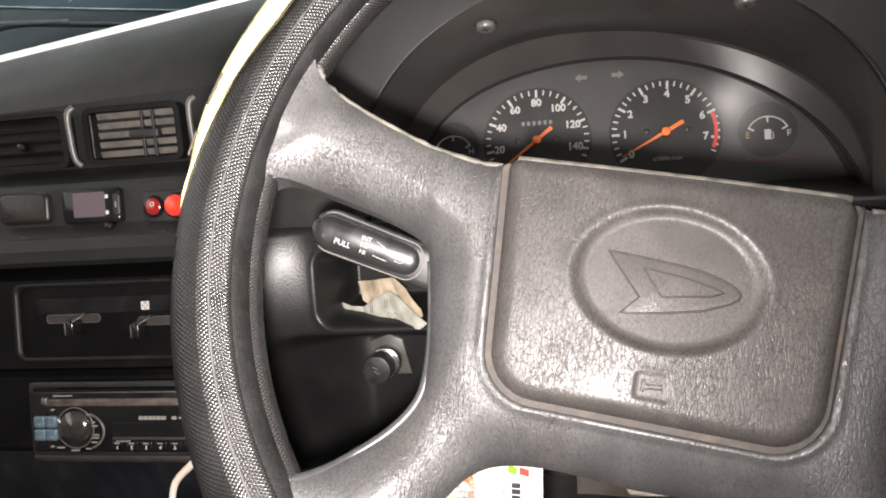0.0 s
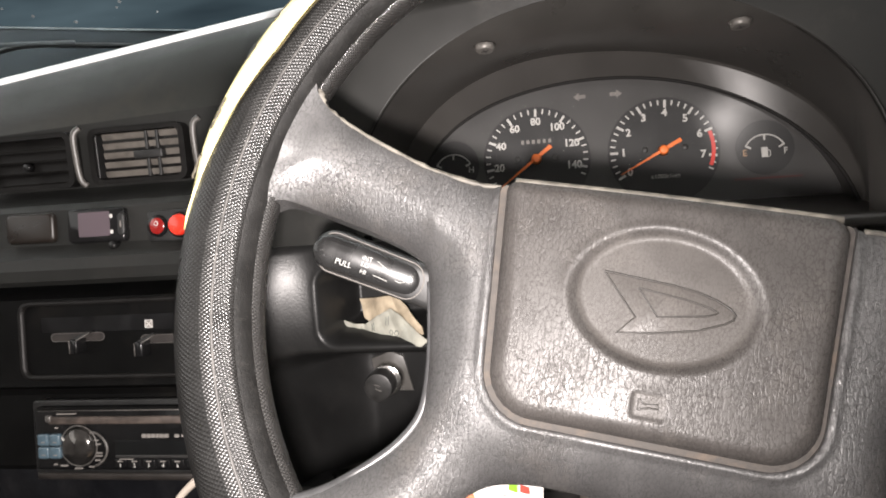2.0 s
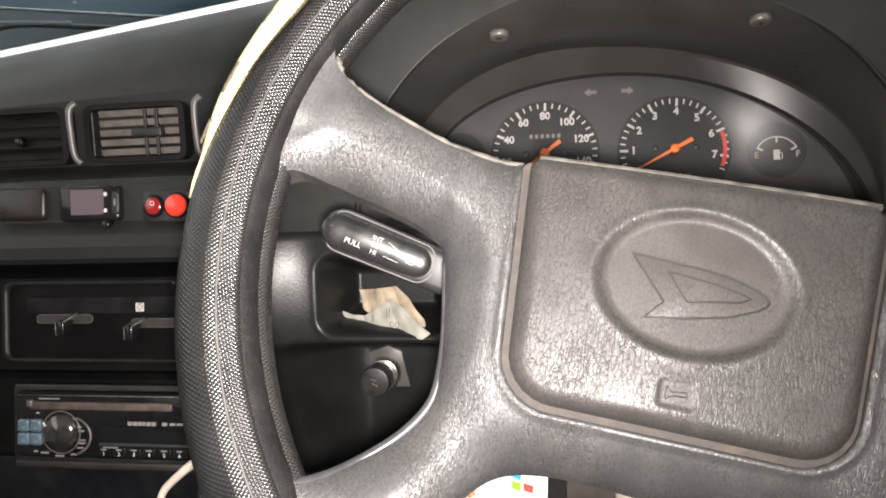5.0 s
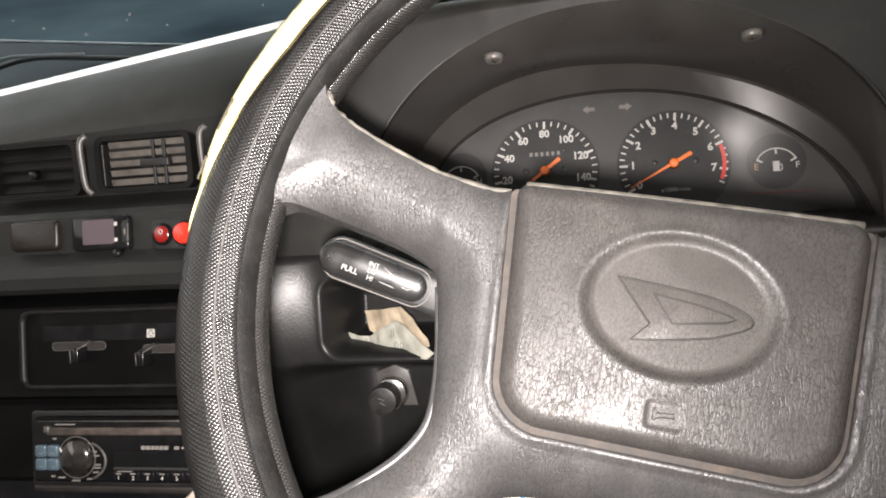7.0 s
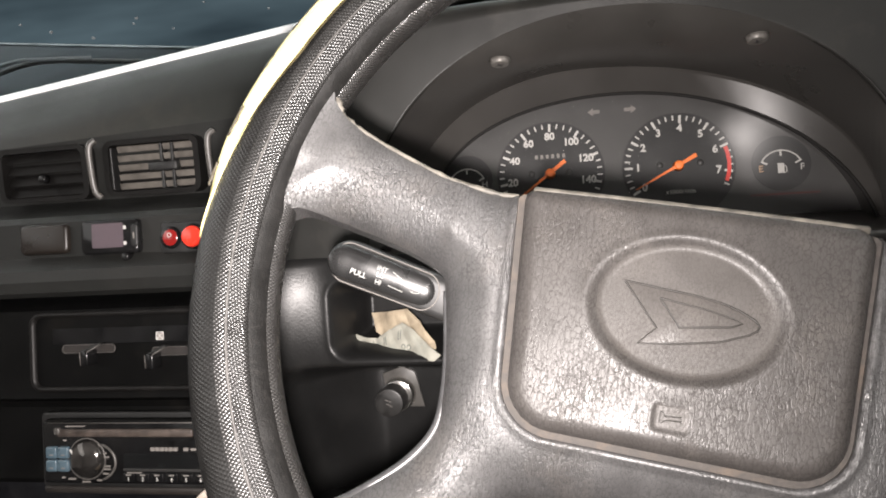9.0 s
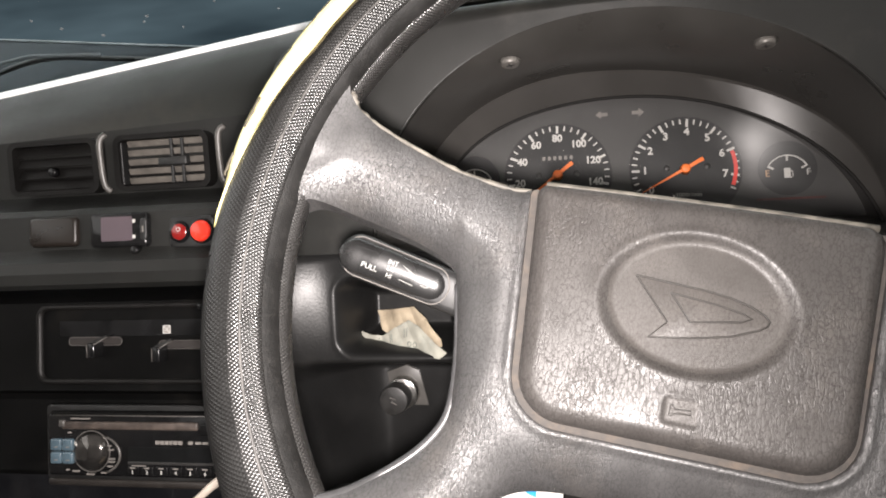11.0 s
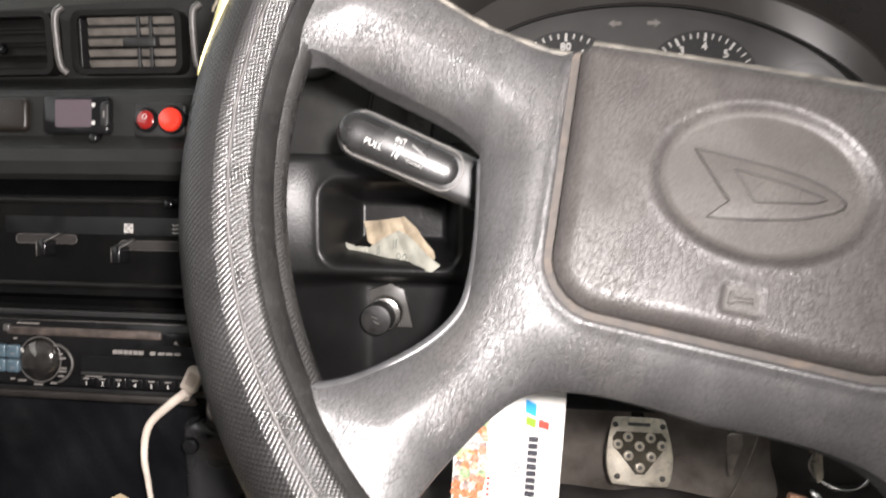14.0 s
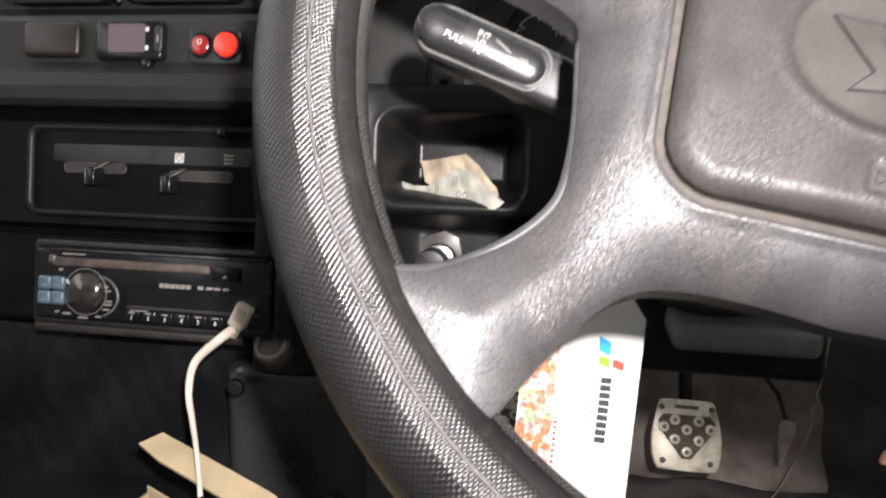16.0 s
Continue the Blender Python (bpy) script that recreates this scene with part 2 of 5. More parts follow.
def box(bm, lo, hi, r=0.0, seg=2, m=None):
    """A bevelled box between two corners."""
    lo, hi = Vector(lo), Vector(hi)
    t = bmesh.new()
    bmesh.ops.create_cube(t, size=1)
    for v in t.verts:
        v.co = Vector(((lo[i] + hi[i]) / 2 + v.co[i] * (hi[i] - lo[i]) for i in range(3)))
    if r:
        bmesh.ops.bevel(t, geom=t.edges[:], offset=r, segments=seg, profile=0.5, affect='EDGES')
    if m:
        t.transform(m)
    return join(bm, t)


def join(bm, t):
    me = bpy.data.meshes.new("tmp")
    t.to_mesh(me)
    t.free()
    bm.from_mesh(me)
    bpy.data.meshes.remove(me)
    return bm


def slab(bm, outline, z0, z1, r=0.0, m=None, seg=2):
    """A flat outline given thickness from z0 to z1, its upper edge rounded by r."""
    t = bmesh.new()
    vs = [t.verts.new((x, y, z1)) for x, y in outline]
    f = t.faces.new(vs)
    t.normal_update()
    if f.normal.z < 0:
        f.normal_flip()
    g = bmesh.ops.extrude_face_region(t, geom=[f])
    low = [v for v in g["geom"] if isinstance(v, bmesh.types.BMVert)]
    for v in low:
        v.co.z = z0
    if r:
        bmesh.ops.bevel(t, geom=[e for e in t.edges if all(abs(v.co.z - z1) < 1e-7 for v in e.verts)], offset=r, segments=seg, profile=0.5, affect='EDGES')
    bmesh.ops.recalc_face_normals(t, faces=t.faces[:])
    if m:
        t.transform(m)
    return join(bm, t)


def cyl(bm, r0, r1, z0, z1, seg=24, m=None, bev=0.0):
    t = bmesh.new()
    bmesh.ops.create_cone(t, cap_ends=True, segments=seg, radius1=r0, radius2=r1, depth=z1 - z0)
    t.transform(Matrix.Translation((0, 0, (z0 + z1) / 2)))
    if bev:
        bmesh.ops.bevel(t, geom=[e for e in t.edges if all(abs(v.co.z - z1) < 1e-7 for v in e.verts)], offset=bev, segments=2, profile=0.5, affect='EDGES')
    if m:
        t.transform(m)
    return join(bm, t)


def rrect(w, h, r, n=5, cx=0.0, cy=0.0):
    out = []
    for k, (sx, sy) in enumerate(((1, 1), (-1, 1), (-1, -1), (1, -1))):
        for i in range(n + 1):
            a = math.pi / 2 * (k + i / n)
            out.append((cx + sx * (w / 2 - r) + r * math.cos(a), cy + sy * (h / 2 - r) + r * math.sin(a)))
    return out


def ellipse(a, b, cx=0.0, cy=0.0, n=48):
    return [(cx + a * math.cos(2 * math.pi * i / n), cy + b * math.sin(2 * math.pi * i / n)) for i in range(n)]


def tube(bm, pts, r, seg=8, cap=True):
    """A round bar along points; r is one radius or one for each point."""
    pts = [Vector(p) for p in pts]
    rings = []
    side = None
    for i, p in enumerate(pts):
        d = (pts[min(i + 1, len(pts) - 1)] - pts[max(i - 1, 0)]).normalized()
        if side is None:
            side = d.orthogonal().normalized()
        side = (side - d * side.dot(d)).normalized()
        up = d.cross(side)
        rr = r[i] if isinstance(r, (list, tuple)) else r
        rings.append([bm.verts.new(p + rr * (math.cos(2 * math.pi * k / seg) * side + math.sin(2 * math.pi * k / seg) * up)) for k in range(seg)])
    for a, b in zip(rings, rings[1:]):
        for k in range(seg):
            bm.faces.new((a[k], a[(k + 1) % seg], b[(k + 1) % seg], b[k]))
    if cap:
        bm.faces.new(rings[0][::-1])
        bm.faces.new(rings[-1])
    return bm


def spline(pts, n=8):
    """Points of a smooth curve through the given ones."""
    pts = [np.array(p, float) for p in pts]
    ext = [2 * pts[0] - pts[1]] + pts + [2 * pts[-1] - pts[-2]]
    out = []
    for i in range(1, len(ext) - 2):
        p0, p1, p2, p3 = ext[i - 1:i + 3]
        for k in range(n):
            t = k / n
            out.append(0.5 * (2 * p1 + (p2 - p0) * t + (2 * p0 - 5 * p1 + 4 * p2 - p3) * t * t + (3 * p1 - p0 - 3 * p2 + p3) * t ** 3))
    out.append(pts[-1])
    return out


def dist(P, poly):
    """Distance of points to a closed outline, positive inside, and the nearest points on it."""
    A = np.array(poly, float)
    B = np.roll(A, -1, 0)
    best = np.full(len(P), 1e9)
    near = np.zeros_like(P)
    inside = np.zeros(len(P), bool)
    for a, b in zip(A, B):
        ab = b - a
        t = np.clip(((P - a) @ ab) / max(ab @ ab, 1e-18), 0, 1)
        q = a + t[:, None] * ab
        d = np.hypot(*(P - q).T)
        m = d < best
        best[m] = d[m]
        near[m] = q[m]
        c = (a[1] > P[:, 1]) != (b[1] > P[:, 1])
        with np.errstate(divide='ignore', invalid='ignore'):
            x = a[0] + (P[:, 1] - a[1]) * ab[0] / ab[1]
        inside ^= c & (P[:, 0] < x)
    return np.where(inside, best, -best), near


def relief(outline, step, height, skirt, xf=None, hole=None):
    """A sheet over an outline (less a hole) whose height at each place is height(points, distance inside), with a skirt going back round its edge."""
    def field(Q):
        d, q = dist(Q, outline)
        if hole is not None:
            dh, qh = dist(Q, hole)
            m = -dh < d
            d, q = np.where(m, -dh, d), np.where(m[:, None], qh, q)
        return d, q
    A = np.array(outline, float)
    lo, hi = A.min(0) - step, A.max(0) + step
    nx, ny = (np.ceil((hi - lo) / step)).astype(int) + 1
    gx, gy = np.meshgrid(lo[0] + step * np.arange(nx), lo[1] + step * np.arange(ny), indexing='ij')
    Pn = np.c_[gx.ravel(), gy.ravel()]
    sd, near = field(Pn)
    keep = sd > -0.75 * step
    edge = keep & (sd < 0.3 * step)
    Pn[edge] = near[edge]
    z = height(Pn, np.maximum(sd, 0) * ~edge)
    bm = bmesh.new()
    vs = {}
    for i in np.nonzero(keep)[0]:
        vs[i] = bm.verts.new((Pn[i, 0], Pn[i, 1], z[i]))
    for i in range(nx - 1):
        for j in range(ny - 1):
            q = (i * ny + j, (i + 1) * ny + j, (i + 1) * ny + j + 1, i * ny + j + 1)
            if all(keep[k] for k in q) and any(sd[k] > 0.3 * step for k in q):
                bm.faces.new([vs[k] for k in q])
    for v in [v for v in bm.verts if not v.link_faces]:
        bm.verts.remove(v)
    rimv = [v for v in bm.verts if v.is_boundary]
    Q = np.array([v.co[:2] for v in rimv])
    _, near = field(Q)
    for v, q, h in zip(rimv, near, height(near, np.zeros(len(near)))):
        v.co = (q[0], q[1], h)
    bmesh.ops.remove_doubles(bm, verts=rimv, dist=step * 0.08)
    if skirt:
        rim = [e for e in bm.edges if e.is_boundary]
        for e in rim:
            e.smooth = False
        g = bmesh.ops.extrude_edge_only(bm, edges=rim)
        for v in g["geom"]:
            if isinstance(v, bmesh.types.BMVert):
                v.co.z -= skirt
    if xf:
        bm.transform(xf)
    return bm


def smooth(x, a, b):
    t = np.clip((x - a) / (b - a), 0, 1)
    return t * t * (3 - 2 * t)


def rounded(d, r):
    """How far a rounded edge of radius r has sunk, d inside the outline."""
    k = np.clip(d * 0.94 + 0.06 * r, 0, r)
    return r - np.sqrt(np.maximum(r * r - (r - k) ** 2, 0))


def loft(sections, closed=False, caps=False):
    bm = bmesh.new()
    rows = [[bm.verts.new(p) for p in s] for s in sections]
    for a, b in zip(rows, rows[1:]):
        n = len(a)
        for k in range(n if closed else n - 1):
            bm.faces.new((a[k], a[(k + 1) % n], b[(k + 1) % n], b[k]))
    if caps:
        bm.faces.new(rows[0][::-1])
        bm.faces.new(rows[-1])
    return bm


def letters(name, text, size, m, mat, parent, deep=0.0002, align='CENTER', bold=0.0):
    """Flat writing in the built-in font."""
    cu = bpy.data.curves.new(name, 'FONT')
    cu.body, cu.size, cu.align_x, cu.align_y, cu.extrude, cu.offset = text, size, align, 'CENTER', deep, bold
    cu.resolution_u = 3
    o = bpy.data.objects.new(name, cu)
    scene.collection.objects.link(o)
    bpy.context.view_layer.update()
    me = bpy.data.meshes.new_from_object(o.evaluated_get(bpy.context.evaluated_depsgraph_get()))
    bpy.data.objects.remove(o)
    me.transform(m)
    me.materials.clear()
    me.materials.append(mat)
    q = new(name, me)
    q.parent = parent
    return q


def upright(x, y, z, lean=0.0):
    """A frame whose x runs to the right, y up a face that leans back by that slope, and z out towards the seat."""
    yy = Vector((0, lean, 1)).normalized()
    xx = Vector((1, 0, 0))
    zz = xx.cross(yy)
    m = Matrix.Identity(4)
    for i, v in enumerate((xx, yy, zz)):
        m.col[i][:3] = v
    m.col[3][:3] = (x, y, z)
    return m


# ---- steering wheel ----
TURNED = radians(-11.3)
WHEEL = upright(0.1486, 0.2976, 0.6423, math.tan(radians(27))) @ Matrix.Rotation(TURNED, 4, 'Z')
RIM, GRIP = 0.2027, 0.0200
wheel = thing("steering_wheel", WHEEL, "dark grey four-spoke steering wheel with woven grip cover, turned slightly", "steering wheel")


def rim_band(a0, a1, f0, f1, r, n_a, n_f, taper=None):
    """A band of the rim: from angle a0 to a1 round the wheel, f0 to f1 round the grip (0 outwards, 90 to the driver)."""
    bm = bmesh.new()
    uvl = bm.loops.layers.uv.new("grip")
    grid = []
    full = abs(a1 - a0) >= 359.9
    for i in range(n_a + (0 if full else 1)):
        a = radians(a0 + (a1 - a0) * i / n_a)
        row = []
        g0, g1 = (f0, f1) if taper is None else taper(math.degrees(a))
        for j in range(n_f + 1):
            f = radians(g0 + (g1 - g0) * j / n_f)
            rr = r(math.degrees(f), math.degrees(a)) if callable(r) else r
            q = RIM + rr * math.cos(f)
            row.append((bm.verts.new((q * math.cos(a), q * math.sin(a), rr * math.sin(f))), a * RIM, f * GRIP))
        grid.append(row)
    m = len(grid)
    for i in range(m if full else m - 1):
        for j in range(n_f):
            q = [grid[i][j], grid[(i + 1) % m][j], grid[(i + 1) % m][j + 1], grid[i][j + 1]]
            f = bm.faces.new([v[0] for v in q])
            for lp, v in zip(f.loops, q):
                u = v[1]
                if full and i == m - 1 and v[1] < 0.01:
                    u += 2 * math.pi * RIM
                lp[uvl].uv = (u, v[2])
    bmesh.ops.recalc_face_normals(bm, faces=bm.faces[:])
    return bm


def swell(f, a):
    return GRIP + 0.0006 * math.cos(radians(f - 90))


part("outer_grip", rim_band(0, 360, -95, 91.5, swell, 220, 24), WEAVE, wheel, "black woven outer grip cover")
part("shoulder_grip", rim_band(0, 360, 91.5, 106.5, swell, 220, 4), SHOULDER, wheel, "black twill band beside the seam")
part("front_grip", rim_band(0, 360, 107.5, 135, lambda f, a: GRIP + 0.0004 - 0.0012 * smooth(np.array(f), 131, 135), 220, 6), ROPE, wheel, "black woven front band")
part("inner_band", rim_band(0, 360, 134, 164, lambda f, a: GRIP - 0.0012, 220, 6), SMOOTH, wheel, "smooth black rubber band")
part("inner_grip", rim_band(0, 360, 163, 266, lambda f, a: GRIP + 0.0004 - 0.0012 * float(smooth(np.array(167.0 - f), 0, 4)), 220, 14), ROPEIN, wheel, "black woven inner band")
bm = bmesh.new()
seam_pts = []
for i in range(361):
    a = radians(i)
    q = RIM + (GRIP + 0.0004) * math.cos(radians(107))
    seam_pts.append((q * math.cos(a), q * math.sin(a), (GRIP + 0.0004) * math.sin(radians(107))))
part("seam", tube(bm, seam_pts, 0.0007, 6, False), material("pale_worn_thread", (0.04, 0.038, 0.036), 0.6, vary=0.5, scale=260), wheel, "sewn seam of the grip cover")


def inlay_edge(a):
    """How far the cream inlay reaches round the grip; it ends in a point."""
    k = max(0.0, min(1.0, (183 - a) / 26, (a - 22) / 26)) ** 0.5
    return -12, 20 + 60 * k


part("inlay", rim_band(22, 183, 22, 80, lambda f, a: GRIP + 0.0008 + 0.0030 * float(smooth(np.array(min(183 - a, a - 22)), 0, 14)) * float(smooth(np.array(inlay_edge(a)[1] - f), 0, 30)), 140, 14, inlay_edge), CREAM, wheel, "glossy cream inlay along the upper rim")
bm = bmesh.new()
lips = []
for i in range(121):
    a = 22 + 161 * i / 120
    f = radians(inlay_edge(a)[1] + 0.4)
    q = RIM + (GRIP + 0.0008) * math.cos(f)
    lips.append((q * math.cos(radians(a)), q * math.sin(radians(a)), (GRIP + 0.0008) * math.sin(f)))
part("inlay_edge", tube(bm, lips, 0.0006, 6), CREAM, wheel, "raised yellow lip of the inlay")
# Yellow glow on the grip beside the inlay, painted as an olive band.
OLIVE = material("olive_inlay_glow", (0.050, 0.040, 0.018), 0.42, spec=0.45, vary=0.35, scale=120, bump=0.2, bump_scale=700, dirt=(0.03, 0.026, 0.018), dirt_amount=0.5, dirt_scale=70)


def border(a):
    e = inlay_edge(a)[1]
    return e, e + 1.5 + 5.0 * (e - 20) / 60


part("inlay_glow", rim_band(22, 183, 80, 86, lambda f, a: GRIP + 0.0009 + 0.0006 * math.sin(radians((f - inlay_edge(a)[1]) * 20)), 140, 6, border), OLIVE, wheel, "olive band with the yellow glow of the inlay painted on")


CHIP = material("dark_chip", (0.05, 0.042, 0.028), 0.7, vary=0.4, scale=300)
rag = random.Random(21)
for a0, da in ((106, 3.2), (113, 1.6), (118, 5.0), (127, 2.4), (134, 4.5), (142, 1.8), (149, 5.5), (158, 3.0), (166, 4.2), (174, 3.0)):
    pts = []
    for k in range(7):
        a, f = radians(a0 + da * k / 6), radians(47 + rag.uniform(-3.5, 3.5))
        q = RIM + (GRIP + 0.0035) * math.cos(f)
        pts.append((q * math.cos(a), q * math.sin(a), (GRIP + 0.0035) * math.sin(f)))
    part("chip", tube(bmesh.new(), pts, [rag.uniform(0.0004, 0.0008) for p in pts], 6), CHIP, wheel, "chipped edge of the inlay")


def arc(r, a0, a1, n):
    return [(r * math.cos(radians(a0 + (a1 - a0) * i / n)), r * math.sin(radians(a0 + (a1 - a0) * i / n))) for i in range(n + 1)]


UPPER = [(-0.078, 0.034), (-0.094, 0.0345), (-0.117, 0.0395), (-0.1475, 0.050), (-0.1635, 0.057), (-0.1705, 0.0635), (-0.1725, 0.069), (-0.174, 0.080)]
SIDE = [(-0.1880, 0.002), (-0.1835, 0.0085), (-0.1767, 0.0116), (-0.159, 0.010), (-0.1302, 0.0036), (-0.1120, -0.0045), (-0.1062, -0.014), (-0.1001, -0.0424), (-0.0975, -0.0633), (-0.0990, -0.0784), (-0.1087, -0.0941), (-0.126, -0.1105), (-0.1354, -0.1172), (-0.1430, -0.1200), (-0.150, -0.1195)]
LOWER = [(-0.1015, -0.165), (-0.0985, -0.1539), (-0.0885, -0.1327), (-0.0754, -0.1120), (-0.0630, -0.1015), (-0.0460, -0.0972), (-0.0246, -0.0964), (0.0, -0.0975)]


def half_outline():
    h = [tuple(p) for p in spline(UPPER, 5)]
    h += arc(0.193, 156.0, 180.5, 8)
    h += [tuple(p) for p in spline(SIDE, 5)]
    h += arc(0.193, 218.8, 238.5, 6)
    h += [tuple(p) for p in spline(LOWER, 5)]
    return h


left = half_outline()
outline = left + [(-x, y) for x, y in reversed(left[:-1])]


def round_poly(corners, radii, n=7):
    """A closed outline with rounded corners."""
    out = []
    for k, (c, r) in enumerate(zip(corners, radii)):
        c = Vector(c)
        a = (Vector(corners[k - 1]) - c).normalized()
        b = (Vector(corners[(k + 1) % len(corners)]) - c).normalized()
        half = a.angle(b) / 2
        mid = c + (a + b).normalized() * (r / math.sin(half))
        p0, p1 = c + a * (r / math.tan(half)), c + b * (r / math.tan(half))
        for i in range(n + 1):
            q = (p0 - mid).lerp(p1 - mid, i / n).normalized() * r + mid
            out.append((q.x, q.y))
    return out


PADSHAPE = round_poly([(-0.0745, 0.0362), (0.0708, 0.0362), (0.0632, -0.0682), (-0.0668, -0.0682)], [0.0055, 0.0085, 0.020, 0.020])
GAPSHAPE = round_poly([(-0.0780, 0.0350), (0.0742, 0.0350), (0.0663, -0.0712), (-0.0699, -0.0712)], [0.003, 0.003, 0.023, 0.023])


def spoke_height(P, d):
    r = np.hypot(P[:, 0], P[:, 1])
    base = -0.0075 + 0.0180 * np.clip((r - 0.105) / 0.085, 0, 1.05) ** 2
    base -= 0.006 * smooth(-P[:, 1], 0.06, 0.10) * (1 - smooth(r, 0.11, 0.17))
    g = np.abs(dist(P, GAPSHAPE)[0])
    outer = np.abs(dist(P, outline)[0])
    outer = np.where(d == 0, np.where(g < outer, 1.0, 0.0), outer)
    up, low = np.array(spline(UPPER, 5))[::-1], np.array(spline(SIDE[:7], 5))
    ax = np.abs(P[:, 0])
    above = np.minimum(np.interp(ax, -up[::-1, 0], up[::-1, 1]), 0.052 + 0.15 * (ax - 0.150)) - P[:, 1]
    below = P[:, 1] - np.interp(ax, -low[::-1, 0], low[::-1, 1])
    round_ = 0.75 + smooth(P[:, 1], -0.025, 0.008) * (0.12 - 0.59 * smooth(below - above, -0.012, 0.012))
    base += 0.06 * (below - above) * smooth(P[:, 1], -0.025, 0.008) * smooth(ax, 0.080, 0.105) * (1 - smooth(r, 0.150, 0.190))
    return base - round_ * rounded(outer, 0.026) * (1 - smooth(r, 0.160, 0.195)) + 0.0014 * np.exp(-((g - 0.0016) / 0.0016) ** 2) - rounded(g, 0.0014)


part("spoke_body", relief(outline, 0.0016, spoke_height, 0.016, None, GAPSHAPE), SPOKE, wheel, "worn grey vinyl spokes and hub")
part("groove", slab(bmesh.new(), GAPSHAPE, -0.018, -0.0102), GAP, wheel, "dusty brown groove round the horn pad", False)


def pad_height(P, d):
    cx, cy = -0.0005, -0.0098
    q = np.hypot((P[:, 0] - cx) / 0.039, (P[:, 1] - cy) / 0.0300)
    z = 0.0022 * (1 - (P[:, 0] / 0.075) ** 2) - 0.02 * (P[:, 1] + 0.015) ** 2
    ring = 0.0003 * np.exp(-((q - 1.05) / 0.06) ** 2)
    dish = -0.0030 * (1 - smooth(q, 0.85, 1.04))
    hx, hy = np.abs(P[:, 0] + 0.0014) - 0.0050, np.abs(P[:, 1] + 0.0541) - 0.0034
    hq = np.hypot(np.maximum(hx, 0), np.maximum(hy, 0)) + np.minimum(np.maximum(hx, hy), 0)
    horn = -0.0006 * (1 - smooth(hq, 0.0008, 0.0026)) + 0.0001 * np.exp(-((hq - 0.003) / 0.0008) ** 2)
    return z - rounded(d, 0.0080) + ring + dish + horn


pad = part("horn_pad", relief(PADSHAPE, 0.0009, pad_height, 0.012), PAD, wheel, "grained grey vinyl horn pad with oval dish")
pad.data.materials.append(DISH)
for p in pad.data.polygons:
    if ((p.center.x + 0.0005) / 0.039) ** 2 + ((p.center.y + 0.0098) / 0.0300) ** 2 < 0.86 or (abs(p.center.x + 0.0014) < 0.0062 and abs(p.center.y + 0.0541) < 0.0046):
        p.material_index = 1
EMB = [(-0.0258, -0.0010), (0.0029, -0.0030), (0.0130, -0.0045), (0.0201, -0.0066), (0.0262, -0.0095), (0.0283, -0.0118), (0.0275, -0.0138), (0.0244, -0.0160), (0.0139, -0.0205), (-0.0020, -0.0240), (-0.0178, -0.0263), (-0.0110, -0.0187)]
EMI = [(-0.0110, -0.0061), (0.0081, -0.0082), (0.0180, -0.0102), (0.0217, -0.0117), (0.0176, -0.0138), (-0.0021, -0.0172)]


def ribbon(pts, w, z, closed=True):
    bm = bmesh.new()
    pts = [(x, y, z) for x, y in pts]
    return tube(bm, pts + ([pts[0]] if closed else []), w, 6, not closed)


bm = slab(bmesh.new(), EMB, -0.0015, 0.0001, 0.0005)
part("emblem", bm, DISH, pad, "embossed pointed emblem")
part("emblem_line", ribbon(EMB, 0.00045, 0.0002), EMBLINE, pad, "raised outline of the emblem")
part("emblem_line", ribbon(EMI, 0.00045, 0.0003), EMBLINE, pad, "inner line of the emblem")
HORN = [(-0.0052, 0.0026), (-0.0044, 0.0028), (-0.0028, 0.0008), (0.0046, 0.0014), (0.0050, -0.0004), (-0.0004, -0.0008), (-0.0030, -0.0012), (-0.0048, -0.0026), (-0.0054, -0.0022)]
part("horn_symbol", ribbon([(x * 0.8 - 0.0014, y * 0.9 - 0.0541) for x, y in HORN], 0.00026, 0.0018), EMBLINE, pad, "embossed horn symbol")
# scuffed spoke edges, and the pad's top edge painted pale as if lit
wp = [(x, y + 0.0010) for x, y in spline(UPPER[:7], 6)]
for sx in (1, -1):
    xy = np.array([(sx * x, y) for x, y in wp])
    rr = np.hypot(xy[:, 0], xy[:, 1])
    zz = -0.0075 + 0.0180 * np.clip((rr - 0.105) / 0.085, 0, 1.05) ** 2 - 0.0048 + 0.0022 * smooth(np.abs(xy[:, 0]), 0.080, 0.105) * (1 - smooth(rr, 0.150, 0.190))
    rag = random.Random(7)
    part("worn_lit_edge", tube(bmesh.new(), [(x + rag.uniform(-0.0004, 0.0004), y - 0.0010 + rag.uniform(-0.0002, 0.0002), z + rag.uniform(-0.0002, 0.0002)) for (x, y), z in zip(xy, zz)], [rag.uniform(0.0009, 0.0017) + 0.0006 * (i > len(zz) - 9) for i in range(len(zz))], 8), WORN_LIT, wheel, "scuffed pale upper edge of the spoke")
# Pad top: light caught by the rounded edge, put into the colour.
part("worn_lit_edge", tube(bmesh.new(), [(x, 0.0354, -0.0048 + 0.0018 * (1 - (x / 0.075) ** 2)) for x in np.linspace(-0.0705, 0.0668, 24)], 0.0019, 8), WORN_LIT, wheel, "pale top edge of the horn pad, painted as lit from above")
EDGE = material("polished_vinyl_edge", (0.036, 0.036, 0.037), 0.36, spec=0.4, vary=0.25, scale=90, bump=0.10, bump_scale=900)
lip_ = np.array(spline(SIDE[6:], 6))
